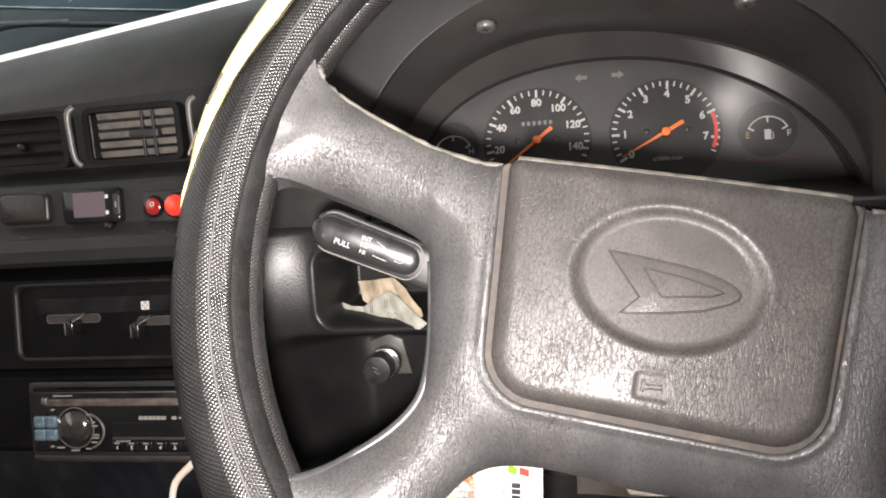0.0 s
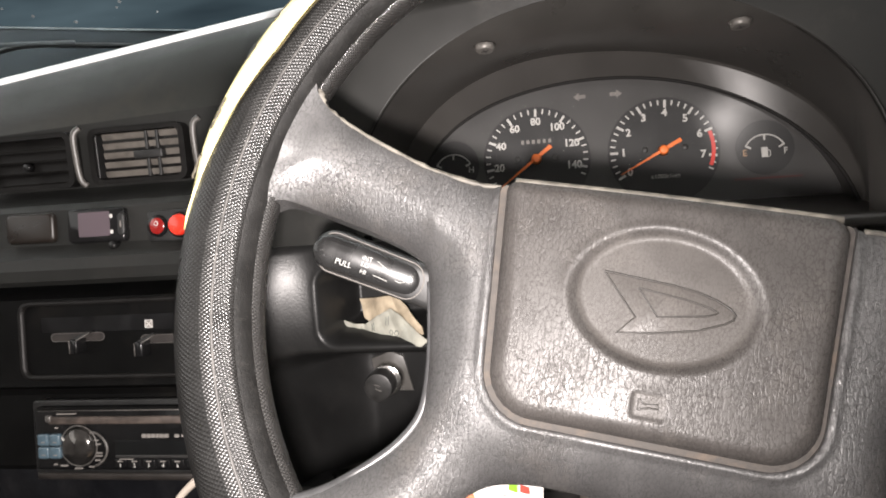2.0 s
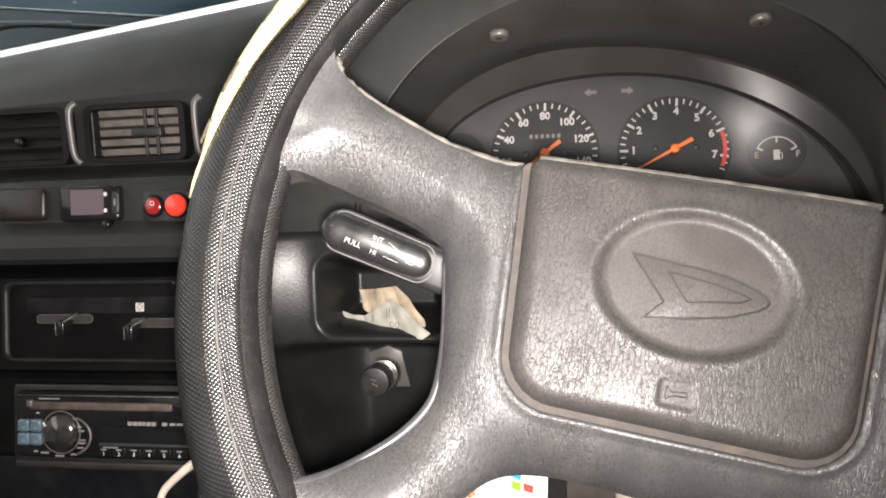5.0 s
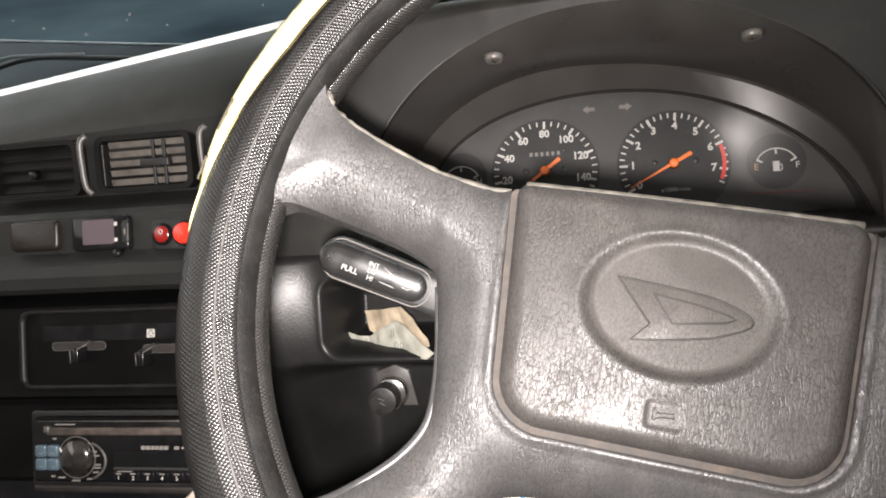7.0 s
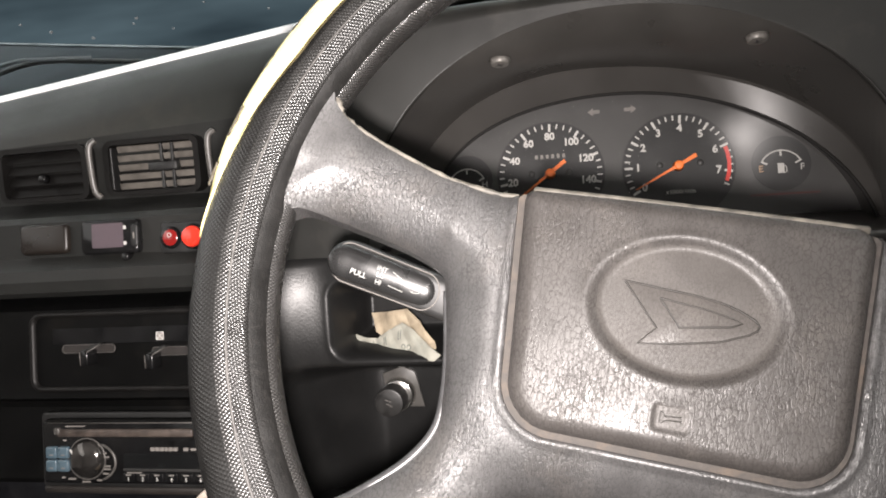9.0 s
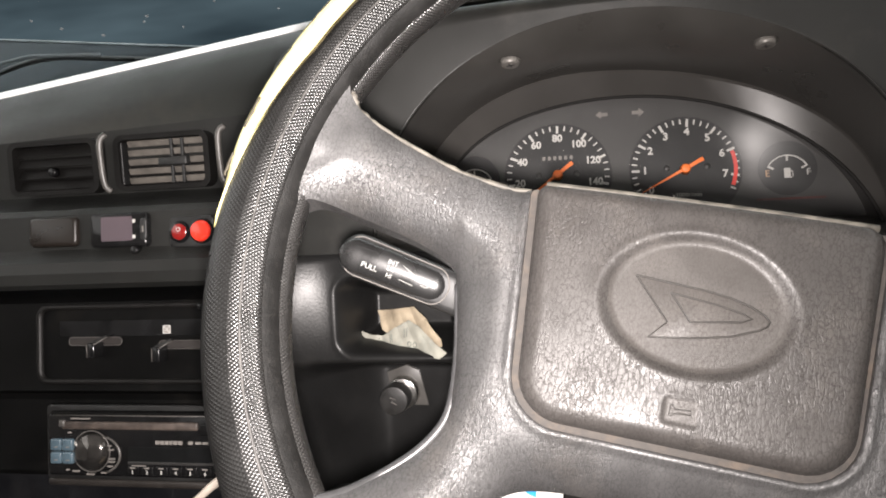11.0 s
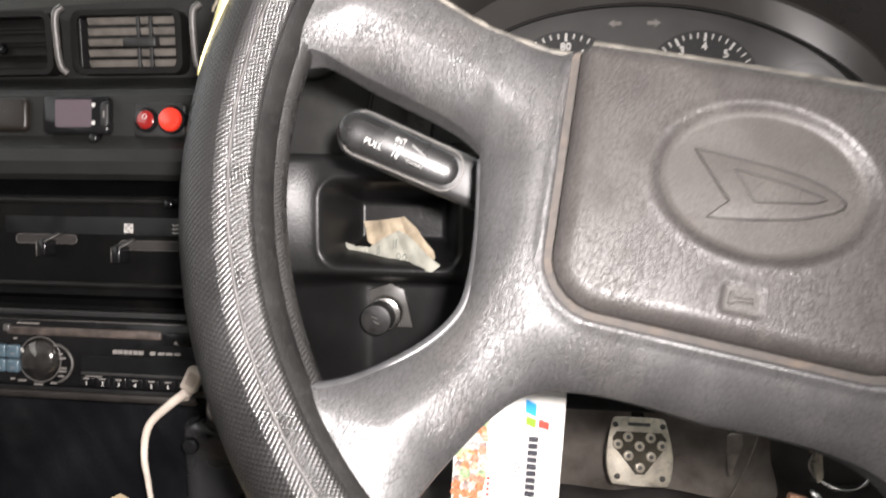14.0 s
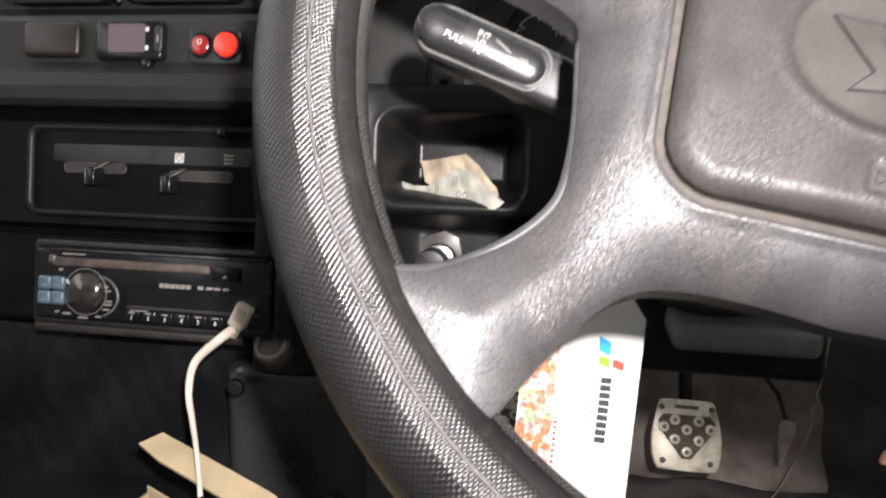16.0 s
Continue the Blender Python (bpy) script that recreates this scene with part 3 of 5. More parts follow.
for sx in (1, -1):
    rr = np.hypot(lip_[:, 0], lip_[:, 1])
    zz = -0.0075 + 0.0180 * np.clip((rr - 0.105) / 0.085, 0, 1.05) ** 2 - 0.0128 * (1 - smooth(rr, 0.160, 0.195))
    part("rolled_edge", tube(bmesh.new(), [(sx * x, y, z - 0.0026) for (x, y), z in zip(lip_, zz)], [0.0014 + 0.0010 * min(1.0, i / 12, (len(zz) - 1 - i) / 8) for i in range(len(zz))], 10), EDGE, wheel, "smooth rolled edge of the spoke opening")
# shroud of the column behind the hub
shroud = thing("column_shroud", upright(0.1486, 0.2976, 0.6423, math.tan(radians(27))), "black plastic steering column shroud behind the wheel", "column shroud")
bm = bmesh.new()
cyl(bm, 0.058, 0.052, -0.30, -0.050, 32, bev=0.006)
SHROUD = material("grey_black_shroud", (0.035, 0.033, 0.031), 0.45, vary=0.2, scale=30, bump=0.2)
part("sleeve", sharp(bm), SHROUD, shroud)
bm = bmesh.new()
cyl(bm, 0.028, 0.034, -0.055, -0.018, 32)
part("hub_boss", sharp(bm), BLACK, shroud)
cover_ = box(bmesh.new(), (0.118, 0.500, 0.4440), (0.214, 0.546, 0.4640), 0.006, 3)
cover_.transform(shroud.matrix_world.inverted())
part("lower_cover", cover_, material("dusty_grey_cover", (0.15, 0.142, 0.134), 0.6, vary=0.3, scale=40, bump=0.3), shroud, "dusty grey plastic below the column")

# ---- dashboard ----
dash = thing("dashboard", Matrix.Identity(4), "dark grey plastic dashboard with air vents and open pocket", "dashboard")
TOP = [(0.80, 0.735), (0.68, 0.770), (0.63, 0.781), (0.606, 0.783), (0.594, 0.779), (0.578, 0.765), (0.562, 0.748), (0.552, 0.736), (0.548, 0.726)]
MIDDLE = [(0.546, 0.672), (0.536, 0.667), (0.510, 0.664), (0.504, 0.660), (0.4985, 0.632), (0.494, 0.6285), (0.484, 0.624), (0.479, 0.616), (0.479, 0.607), (0.484, 0.602), (0.506, 0.600), (0.506, 0.594), (0.486, 0.590), (0.4725, 0.526), (0.470, 0.520), (0.478, 0.514), (0.480, 0.508), (0.466, 0.450), (0.468, 0.445), (0.490, 0.436), (0.52, 0.425), (0.56, 0.36), (0.60, 0.20)]
DRIVER = [(0.548, 0.650), (0.545, 0.636), (0.530, 0.626), (0.512, 0.622), (0.514, 0.614), (0.60, 0.614)]


def crest(x, z):
    """The top slopes down towards the middle of the car."""
    return z + 0.114 * (x + 0.30) * float(smooth(np.array(z), 0.70, 0.765)) if x < 0.0 else z + (0.0342 + 0.05 * float(smooth(np.array(x), 0.2, 0.4))) * float(smooth(np.array(z), 0.70, 0.765))


def run(profile, xs):
    rows = [[(x, y, crest(x, z)) for y, z in profile] for x in xs]
    bm = loft(rows)
    bm.faces.ensure_lookup_table()
    for row in (rows[0], rows[-1]):
        x = row[0][0]
        ends = [bm.verts.new(p) for p in row + [(x, 0.82, row[-1][2]), (x, 0.82, row[0][2])]]
        bmesh.ops.triangulate(bm, faces=[bm.faces.new(ends)])
    bmesh.ops.remove_doubles(bm, verts=bm.verts[:], dist=1e-6)
    bmesh.ops.recalc_face_normals(bm, faces=bm.faces[:])
    return sharp(bm, 25)


part("top_pad", run(TOP, np.linspace(-1.0, -0.148, 40)), UPPER_PAD, dash, "padded dark grey upper dashboard")
part("centre_face", run([(0.80, 0.7255)] + TOP[-1:] + MIDDLE[:11], np.linspace(-1.0, -0.148, 40)), DASH, dash)
part("console_face", run([(0.80, 0.5995)] + MIDDLE[11:], np.linspace(-1.0, -0.148, 20)), LOWER_DASH, dash, "black console face round heater and radio")
part("column_side", run(TOP + DRIVER, np.linspace(-0.148, -0.040, 6)), TOPPAD, dash)
part("top_pad", run(TOP[:4] + [(0.602, 0.776), (0.66, 0.762)], np.linspace(-0.040, 0.335, 12)), TOPPAD, dash)
part("outer_face", run(TOP + DRIVER, np.linspace(0.335, 0.62, 10)), TOPPAD, dash)
# Glare along the dash edge, built as a white tube, wider to the left.
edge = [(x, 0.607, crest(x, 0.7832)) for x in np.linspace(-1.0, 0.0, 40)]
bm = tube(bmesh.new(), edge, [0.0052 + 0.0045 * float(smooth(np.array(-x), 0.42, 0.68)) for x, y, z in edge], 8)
part("edge_glare", bm, GLARE, dash, "white strip standing in for glare on the dashboard edge")

# driver's panel with the open pocket
PF = upright(-0.030, 0.4920, 0.5805, 0.17)


def panel_height(P, d):
    hx, hy = np.abs(P[:, 0] + 0.0045) - 0.036, np.abs(P[:, 1] + 0.0085) - 0.017
    q = np.hypot(np.maximum(hx, 0), np.maximum(hy, 0)) + np.minimum(np.maximum(hx, hy), 0) - 0.0145
    z = -0.056 * (1 - smooth(q, -0.0190, 0.0))
    z += 0.0005 * np.exp(-((q - 0.001) / 0.0015) ** 2)
    u = np.maximum(-P[:, 0] - 0.050, 0)
    z += 0.024 * (1 - np.exp(-(u / 0.045) ** 2)) - 3.0 * smooth(-P[:, 0], 0.040, 0.085) * (P[:, 1] + 0.002) ** 2 * (P[:, 1] > -0.05) - 0.0069 * smooth(-P[:, 0], 0.040, 0.085) * (P[:, 1] <= -0.05)
    low = smooth(-P[:, 1], 0.043, 0.062)
    return z - low * 0.080 * smooth(P[:, 0], -0.110, -0.034) - rounded(d, 0.006)


part("pocket_panel", relief(rrect(0.400, 0.20, 0.006, 3, 0.065, -0.060), 0.0018, panel_height, 0.03, PF), PANEL, dash, "charcoal lower panel with rounded open pocket")

# air vents
# Lighter grey for thin edges and rims; their glint is put into the colour.
GLINT = material("pale_glint", (0.060, 0.056, 0.052), 0.4, vary=0.3, scale=200)
VENT = material("black_vent_plastic", (0.0045, 0.0042, 0.0040), 0.5, spec=0.16, vary=0.3, scale=40, bump=0.2)
SLAT = material("dusty_grey_slat", (0.068, 0.061, 0.053), 0.6, vary=0.3, scale=120, bump=0.3)


def vent(cx, closed):
    w, h = 0.088, 0.047
    f = upright(cx, 0.5335, 0.6985, 0.12)
    bm = bmesh.new()
    ring = rrect(w, h, 0.008)
    hole = rrect(w - 0.010, h - 0.008, 0.005)
    t = bmesh.new()
    a = [[t.verts.new((x, y, z)) for x, y in s] for s, z in ((ring, -0.012), (ring, 0.0), (hole, 0.0), (hole, -0.014))]
    for p, q in zip(a, a[1:]):
        for k in range(len(p)):
            t.faces.new((p[k], p[(k + 1) % len(p)], q[(k + 1) % len(p)], q[k]))
    bmesh.ops.recalc_face_normals(t, faces=t.faces[:])
    join(bm, t)
    bm.transform(f)
    v = part("air_vent", sharp(bm), VENT, dash, "black rectangular air vent, half closed" if closed else "black rectangular air vent with grey slats")
    box(bm := bmesh.new(), (-w / 2 + 0.004, -h / 2 + 0.004, -0.016), (w / 2 - 0.004, h / 2 - 0.004, -0.0135))
    bm.transform(f)
    part("vent_back", bm, VENT, v, "", False)
    return v, f


v, f = vent(-0.2395, False)
for k in range(5):
    y = 0.0160 - k * 0.0078
    bm = box(bmesh.new(), (-0.034, -0.0027, -0.0008), (0.037, 0.0027, 0.0008), 0.0005, 1)
    bm.transform(f @ Matrix.Translation((0, y, -0.006)) @ Matrix.Rotation(radians(18), 4, 'X'))
    part("slat", bm, SLAT, v, "dusty grey slat", False)
for x in (-0.039, 0.008, 0.018):
    bm = box(bmesh.new(), (x - 0.0012, -0.019, -0.012), (x + 0.0012, 0.019, -0.0025), 0.0004, 1)
    bm.transform(f)
    part("blade", bm, BLACK, v, "", False)
bm = box(bmesh.new(), (-0.006, -0.0035, -0.006), (0.020, 0.0035, 0.0015), 0.001, 2)
bm.transform(f @ Matrix.Translation((0.004, -0.0005, 0)))
part("vent_knob", bm, BLACK, v)
v, f = vent(-0.3435, True)
for k in range(4):
    bm = box(bmesh.new(), (-0.038, -0.0048, -0.0008), (0.038, 0.0048, 0.0008), 0.0005, 1)
    bm.transform(f @ Matrix.Translation((0, 0.0145 - k * 0.0098, -0.006)) @ Matrix.Rotation(radians(-30), 4, 'X'))
    part("slat", bm, VENT, v, "", False)
bm = cyl(bmesh.new(), 0.004, 0.0035, -0.004, 0.002, 16, bev=0.001)
bm.transform(f @ Matrix.Translation((0.0, -0.004, 0)))
part("vent_knob", bm, GLOSS, v)
for x in (-0.2895, -0.1815):
    pts = [(x + 0.004, 0.531, 0.7235), (x, 0.5275, 0.7180), (x - 0.001, 0.5265, 0.700), (x, 0.5255, 0.682), (x + 0.004, 0.527, 0.6755)]
    part("vent_divider", tube(bmesh.new(), spline(pts, 5), 0.0026, 8), GLINT, dash, "rounded glossy divider between vents")
# round vent beside the column
rv = upright(-0.0905, 0.5060, 0.7000, 0.0)
bm = bmesh.new()
t = bmesh.new()
rings = []
for r, z in ((0.031, -0.004), (0.029, 0.004), (0.025, 0.006), (0.021, 0.003), (0.019, -0.012)):
    rings.append([t.verts.new((x, y, z)) for x, y in ellipse(r, r, n=40)])
for p, q in zip(rings, rings[1:]):
    for k in range(40):
        t.faces.new((p[k], p[(k + 1) % 40], q[(k + 1) % 40], q[k]))
bmesh.ops.recalc_face_normals(t, faces=t.faces[:])
join(bm, t)
bm.transform(rv)
ring = part("round_vent", bm, material("grey_vent_ring", (0.050, 0.050, 0.050), 0.26, spec=0.5, vary=0.2), dash, "round vent ring beside the column")
for k in (-1.2, -0.4, 0.4, 1.2):
    bm = box(bmesh.new(), (-0.019, -0.0014, -0.008), (0.019, 0.0014, 0.002), 0.0004, 1)
    bm.transform(rv @ Matrix.Translation((0, 0.010 * k, 0)))
    part("slat", bm, SLAT, ring, "", False)

# switch row
sw = upright(0, 0.5003, 0.6438, 0.23)
blank = thing("blank_switch", sw @ Matrix.Translation((-0.324, 0.0028, 0)), "blank dark brown rocker switch in the dashboard", "switch")
part("rocker", slab(bmesh.new(), rrect(0.045, 0.0245, 0.005), -0.004, 0.0045, 0.003, seg=3), material("dark_brown_rocker", (0.009, 0.0068, 0.0055), 0.32, spec=0.35, vary=0.2), blank)
clock = thing("digital_display", sw @ Matrix.Translation((-0.262, 0.0020, 0)), "small digital display with blank grey screen", "display")
part("housing", slab(bmesh.new(), rrect(0.051, 0.0275, 0.004), -0.004, 0.006, 0.002), GLOSS, clock)
part("screen", slab(bmesh.new(), rrect(0.028, 0.0195, 0.0012, 3, -0.001, 0.001), 0.004, 0.0063), LCD, clock, "unlit greyish purple screen", False)
for y in (0.0068, -0.0058):
    part("symbol", slab(bmesh.new(), rrect(0.0024, 0.003, 0.0005, 2, 0.0145, y), 0.005, 0.0064), PRINT, clock, "", False)
part("side_key", slab(bmesh.new(), rrect(0.006, 0.018, 0.0028, 4, 0.0235, 0.0), 0.004, 0.0078, 0.001), BLACK, clock)
part("side_mark", slab(bmesh.new(), rrect(0.0012, 0.005, 0.0004, 2, 0.0235, 0.0), 0.007, 0.0081), DIM, clock, "", False)
part("lower_knob", cyl(bmesh.new(), 0.004, 0.0032, -0.002, 0.007, 16, Matrix.Translation((0.014, -0.0165, 0)), 0.001), GLOSS, clock)
bez = thing("red_switch_pair", sw @ Matrix.Translation((-0.199, -0.0015, 0)), "two round red push switches in dark bezel", "switch")
part("bezel", slab(bmesh.new(), rrect(0.0385, 0.025, 0.004), -0.004, 0.0035, 0.0015), BLACK, bez)
REDDARK = material("deep_red_plastic_button", (0.17, 0.008, 0.007), 0.2, vary=0.1, coat=0.5)
for x, rr in ((-0.0095, 0.0074), (0.0095, 0.0088)):
    collar = bmesh.new()
    cyl(collar, rr + 0.0020, rr + 0.0012, 0.0, 0.0055, 28, Matrix.Translation((x, 0, 0)), 0.0008)
    c = part("collar", sharp(collar), GLOSS, bez)
    cap = bmesh.new()
    cyl(cap, rr, rr * 0.9, 0.004, 0.0062 if x < 0 else 0.0085, 28, Matrix.Translation((x, 0, 0)), 0.0018)
    part("button", sharp(cap), REDDARK if x < 0 else REDBTN, c, "recessed deep red push button" if x < 0 else "bright red push button")
    if x < 0:
        part("button_mark", ribbon([(x + 0.0016 * math.cos(k), 0.002 + 0.0016 * math.sin(k)) for k in np.linspace(0, 6.28, 12)], 0.0003, 0.0064), PRINT, c, "", False)

# heater control
ht = upright(0, 0.4763, 0.5575, 0.23)
heater = thing("heater_control", ht, "black heater control panel with two sliding levers", "heater control")
fr = rrect(0.186, 0.0640, 0.010, 5, -0.2455, 0.0)
fi = rrect(0.179, 0.0570, 0.007, 5, -0.2455, 0.0)
bm = bmesh.new()
a = [[bm.verts.new((x, y, z)) for x, y in s] for s, z in ((fr, -0.002), (fr, 0.002), (fi, 0.002), (fi, -0.003))]
for p, q in zip(a, a[1:]):
    for k in range(len(p)):
        bm.faces.new((p[k], p[(k + 1) % len(p)], q[(k + 1) % len(p)], q[k]))
bmesh.ops.recalc_face_normals(bm, faces=bm.faces[:])
part("frame", bm, material("scuffed_black_frame", (0.0042, 0.0038, 0.0036), 0.5, spec=0.25, vary=0.4, scale=60), heater)
part("plate", slab(bmesh.new(), fi, -0.004, -0.0018), LOWER_DASH, heater, "", False)
part("legend_strip", slab(bmesh.new(), rrect(0.150, 0.0125, 0.001, 2, -0.2440, 0.0125), -0.003, -0.0010), GLOSS, heater, "", False)
SLOTDUST = material("dusty_slot", (0.012, 0.0094, 0.0082), 0.7, vary=0.4, scale=150)
for x0, x1, kn, sy in ((-0.3100, -0.2620, -0.2815, 0.0022), (-0.2290, -0.1820, -0.2245, -0.0012)):
    part("slot", slab(bmesh.new(), rrect(x1 - x0, 0.0058, 0.0026, 4, (x0 + x1) / 2, sy), -0.003, -0.0008), SLOTDUST, heater, "dusty brown slider slot", False)
    part("slot_line", ribbon(rrect(x1 - x0, 0.0066, 0.0030, 4, (x0 + x1) / 2, sy), 0.0003, -0.0007), GLINT, heater, "", False)
    lever = part("lever", box(bmesh.new(), (kn - 0.0032, sy - 0.0125, -0.002), (kn + 0.0032, sy - 0.0005, 0.011), 0.001), GLOSS, heater, "black slider lever")
    part("lever_top", loft([[(kn - 0.0030, sy - 0.0010, z), (kn + 0.0030, sy - 0.0010, z), (kn + 0.0105, sy + 0.0040, z - 0.006), (kn + 0.0085, sy + 0.0052, z - 0.006)] for z in (0.007, 0.0105)], True, True), BLACK, lever, "slanting lever neck", False)
    tube(bm := bmesh.new(), [(kn + 0.0032, sy - 0.0015, 0.0112), (kn + 0.0105, sy + 0.0040, 0.0048)], 0.0006, 6)
    part("lever_edge", bm, GLINT, lever, "lever edge with its glint painted on")
    tube(bm := bmesh.new(), [(kn - 0.0032, sy - 0.0118, 0.0108), (kn - 0.0032, sy - 0.0015, 0.0112)], 0.0004, 6)
    part("lever_edge", bm, GLINT, lever)
for x, sy in ((-0.2217, 0), (-0.1850, 1)):
    if not sy:
        part("symbol", slab(bmesh.new(), rrect(0.0064, 0.0064, 0.0004, 2, x, 0.0110), -0.0015, -0.0004), DIM, heater, "", False)
        for pts in ([(x - 0.003, 0.008), (x + 0.003, 0.014)], [(x - 0.003, 0.014), (x + 0.003, 0.008)], [(x - 0.003, 0.008), (x + 0.003, 0.008), (x + 0.003, 0.014), (x - 0.003, 0.014), (x - 0.003, 0.008)]):
            part("symbol", ribbon(pts, 0.0004, -0.0003, False), PRINT, heater, "", False)
    else:
        for k in range(3):
            part("symbol", ribbon([(x - 0.0035 + 0.00175 * i, 0.0082 + 0.0027 * k + 0.0005 * (-1) ** i) for i in range(5)], 0.0005, -0.0004, False), PRINT, heater, "", False)
part("ac_knob", box(bmesh.new(), (-0.192, 0.0255, -0.001), (-0.186, 0.0315, 0.006), 0.0012), GLOSS, heater)

# car radio
rd = upright(0, 0.4625, 0.4790, 0.23)
radio = thing("car_radio", rd, "black car stereo with round knob and blue keys", "car radio")
XL, XR = -0.3275, -0.149
part("surround", slab(bmesh.new(), rrect(0.190, 0.060, 0.003, 3, (XL + XR) / 2, 0.000), -0.006, 0.0015, 0.001), BLACK, radio)
part("fascia", slab(bmesh.new(), rrect(0.178, 0.0500, 0.003, 3, (XL + XR) / 2, -0.0005), -0.002, 0.008, 0.002), GLOSS, radio, "glossy black front")
part("upper_strip", box(bmesh.new(), (XL + 0.006, 0.0235, 0.004), (XR - 0.002, 0.0265, 0.0115), 0.001), LOWER_DASH, radio)
part("upper_line", tube(bmesh.new(), [(XL + 0.008, 0.0237, 0.0114), (XR - 0.004, 0.0237, 0.0114)], 0.0005, 6), GLINT, radio, "thin edge line with its glint painted on")
part("end_trim", box(bmesh.new(), (XR + 0.0015, -0.029, -0.012), (XR + 0.0150, 0.030, 0.0075), 0.0022, 3), GLOSS, radio, "glossy black end trim")
DUSTLIP = material("dusty_brown_flap", (0.048, 0.037, 0.031), 0.55, vary=0.45, scale=140, dirt=(0.020, 0.016, 0.014), dirt_amount=0.7, dirt_scale=90)
flap = box(bmesh.new(), (XL + 0.0145, 0.0120, 0.006), (-0.1935, 0.0182, 0.0098), 0.0012)
part("disc_slot", flap, DUSTLIP, radio, "dusty brown disc slot flap")
part("flap_stop", box(bmesh.new(), (XL + 0.0125, 0.0140, 0.006), (XL + 0.0175, 0.0195, 0.0108), 0.001), GLINT, radio, "bright corner of the flap, its glint painted on")
part("eject_key", box(bmesh.new(), (-0.1915, 0.0085, 0.006), (-0.1715, 0.0175, 0.0105), 0.0008), GLOSS, radio)
part("eject_mark", slab(bmesh.new(), [(-0.1832, 0.0100), (-0.1798, 0.0100), (-0.1815, 0.0124)], 0.0095, 0.0109), DIM, radio, "", False)
part("slot_mark", slab(bmesh.new(), rrect(0.0170, 0.0010, 0.0003, 2, -0.2960, 0.0207), 0.006, 0.0098), DIM, radio, "", False)
kx, ky = -0.2867, -0.0054
ring = [(kx + 0.0163 * math.cos(k), ky + 0.0163 * math.sin(k)) for k in np.linspace(0, 2 * math.pi, 40, endpoint=False)]
part("knob_ring", ribbon(ring, 0.0006, 0.0086), GLINT, radio, "thin worn metal ring")
bm = bmesh.new()
kr = [[bm.verts.new((kx + r * math.cos(a), ky + r * math.sin(a), z)) for a in np.linspace(0, 2 * math.pi, 40, endpoint=False)] for r, z in ((0.0152, 0.006), (0.0151, 0.0090), (0.0142, 0.0112), (0.0120, 0.0132), (0.0085, 0.0150), (0.0045, 0.0161), (0.0015, 0.0164))]
for p, q in zip(kr, kr[1:]):
    for k in range(40):
        bm.faces.new((p[k], p[(k + 1) % 40], q[(k + 1) % 40], q[k]))
bm.faces.new(kr[-1])
knob = part("volume_knob", bm, material("dark_metallic_knob", (0.085, 0.080, 0.076), 0.12, metal=0.85, vary=0.5, scale=110), radio, "shiny dark domed volume knob")
part("knob_notch", tube(bmesh.new(), [(kx - 0.0090, ky + 0.0060, 0.0140), (kx - 0.0120, ky + 0.0078, 0.0122)], 0.0008, 6), PRINT, knob, "", False)
part("outer_arc", tube(bmesh.new(), [(kx + 0.0060 + 0.0195 * math.cos(k), -0.0079 + 0.0150 * math.sin(k), 0.0088) for k in np.linspace(-1.15, 1.15, 16)], 0.0010, 8), GLINT, radio, "pale curved trim beside the knob")
for i in range(2):
    for j in range(2):
        x, y = -0.3180 + 0.0107 * i, -0.0003 - 0.0104 * j
        key = part("key", slab(bmesh.new(), rrect(0.0100, 0.0097, 0.0018, 3, x, y), 0.006, 0.0112, 0.0014), BLUE, radio, "pale blue key")
        part("key_mark", slab(bmesh.new(), rrect(0.0034, 0.0008, 0.0002, 2, x + 0.0008, y - 0.0015), 0.0108, 0.0115), DIM, key, "", False)
for x, y, w in ((-0.2745, 0.0052, 0.0046), (-0.2715, -0.0010, 0.0050), (-0.2700, -0.0040, 0.0060), (-0.2690, -0.0112, 0.0062), (-0.2690, -0.0135, 0.0060), (-0.2705, -0.0170, 0.0050), (-0.2760, -0.0222, 0.0050), (-0.2880, -0.0236, 0.0075), (-0.3010, -0.0214, 0.0066), (-0.3085, -0.0205, 0.0034), (-0.3065, 0.0092, 0.0030)):
    part("key_mark", slab(bmesh.new(), rrect(w, 0.0013, 0.0005, 2, x, y), 0.007, 0.0088), DIM, radio, "", False)
part("display_window", slab(bmesh.new(), rrect(0.096, 0.0115, 0.001, 2, -0.2065, -0.0072), 0.007, 0.0085), material("smoky_display", (0.004, 0.0043, 0.0046), 0.18, vary=0.2, coat=0.5), radio, "dark unlit display", False)
part("display_edge", box(bmesh.new(), (-0.2545, -0.0150, 0.007), (-0.1560, -0.0128, 0.0094), 0.0006, 1), material("grey_display_edge", (0.020, 0.0195, 0.019), 0.35, vary=0.3), radio, "", False)
for x, w, hgt in ((-0.2285, 0.0036, 0.0030), (-0.2243, 0.0036, 0.0030), (-0.2203, 0.0032, 0.0030), (-0.2168, 0.0026, 0.0030), (-0.2130, 0.0036, 0.0030), (-0.2088, 0.0036, 0.0030), (-0.2000, 0.0040, 0.0026), (-0.1935, 0.0050, 0.0018), (-0.1875, 0.0050, 0.0018), (-0.1815, 0.0046, 0.0018)):
    part("maker_mark", slab(bmesh.new(), rrect(w, hgt, 0.0006, 2, x, 0.0024), 0.007, 0.0088), DIM, radio, "", False)
part("key_mark", slab(bmesh.new(), rrect(0.0125, 0.0008, 0.0003, 2, -0.2450, -0.0160), 0.007, 0.0090), DIM, radio, "", False)
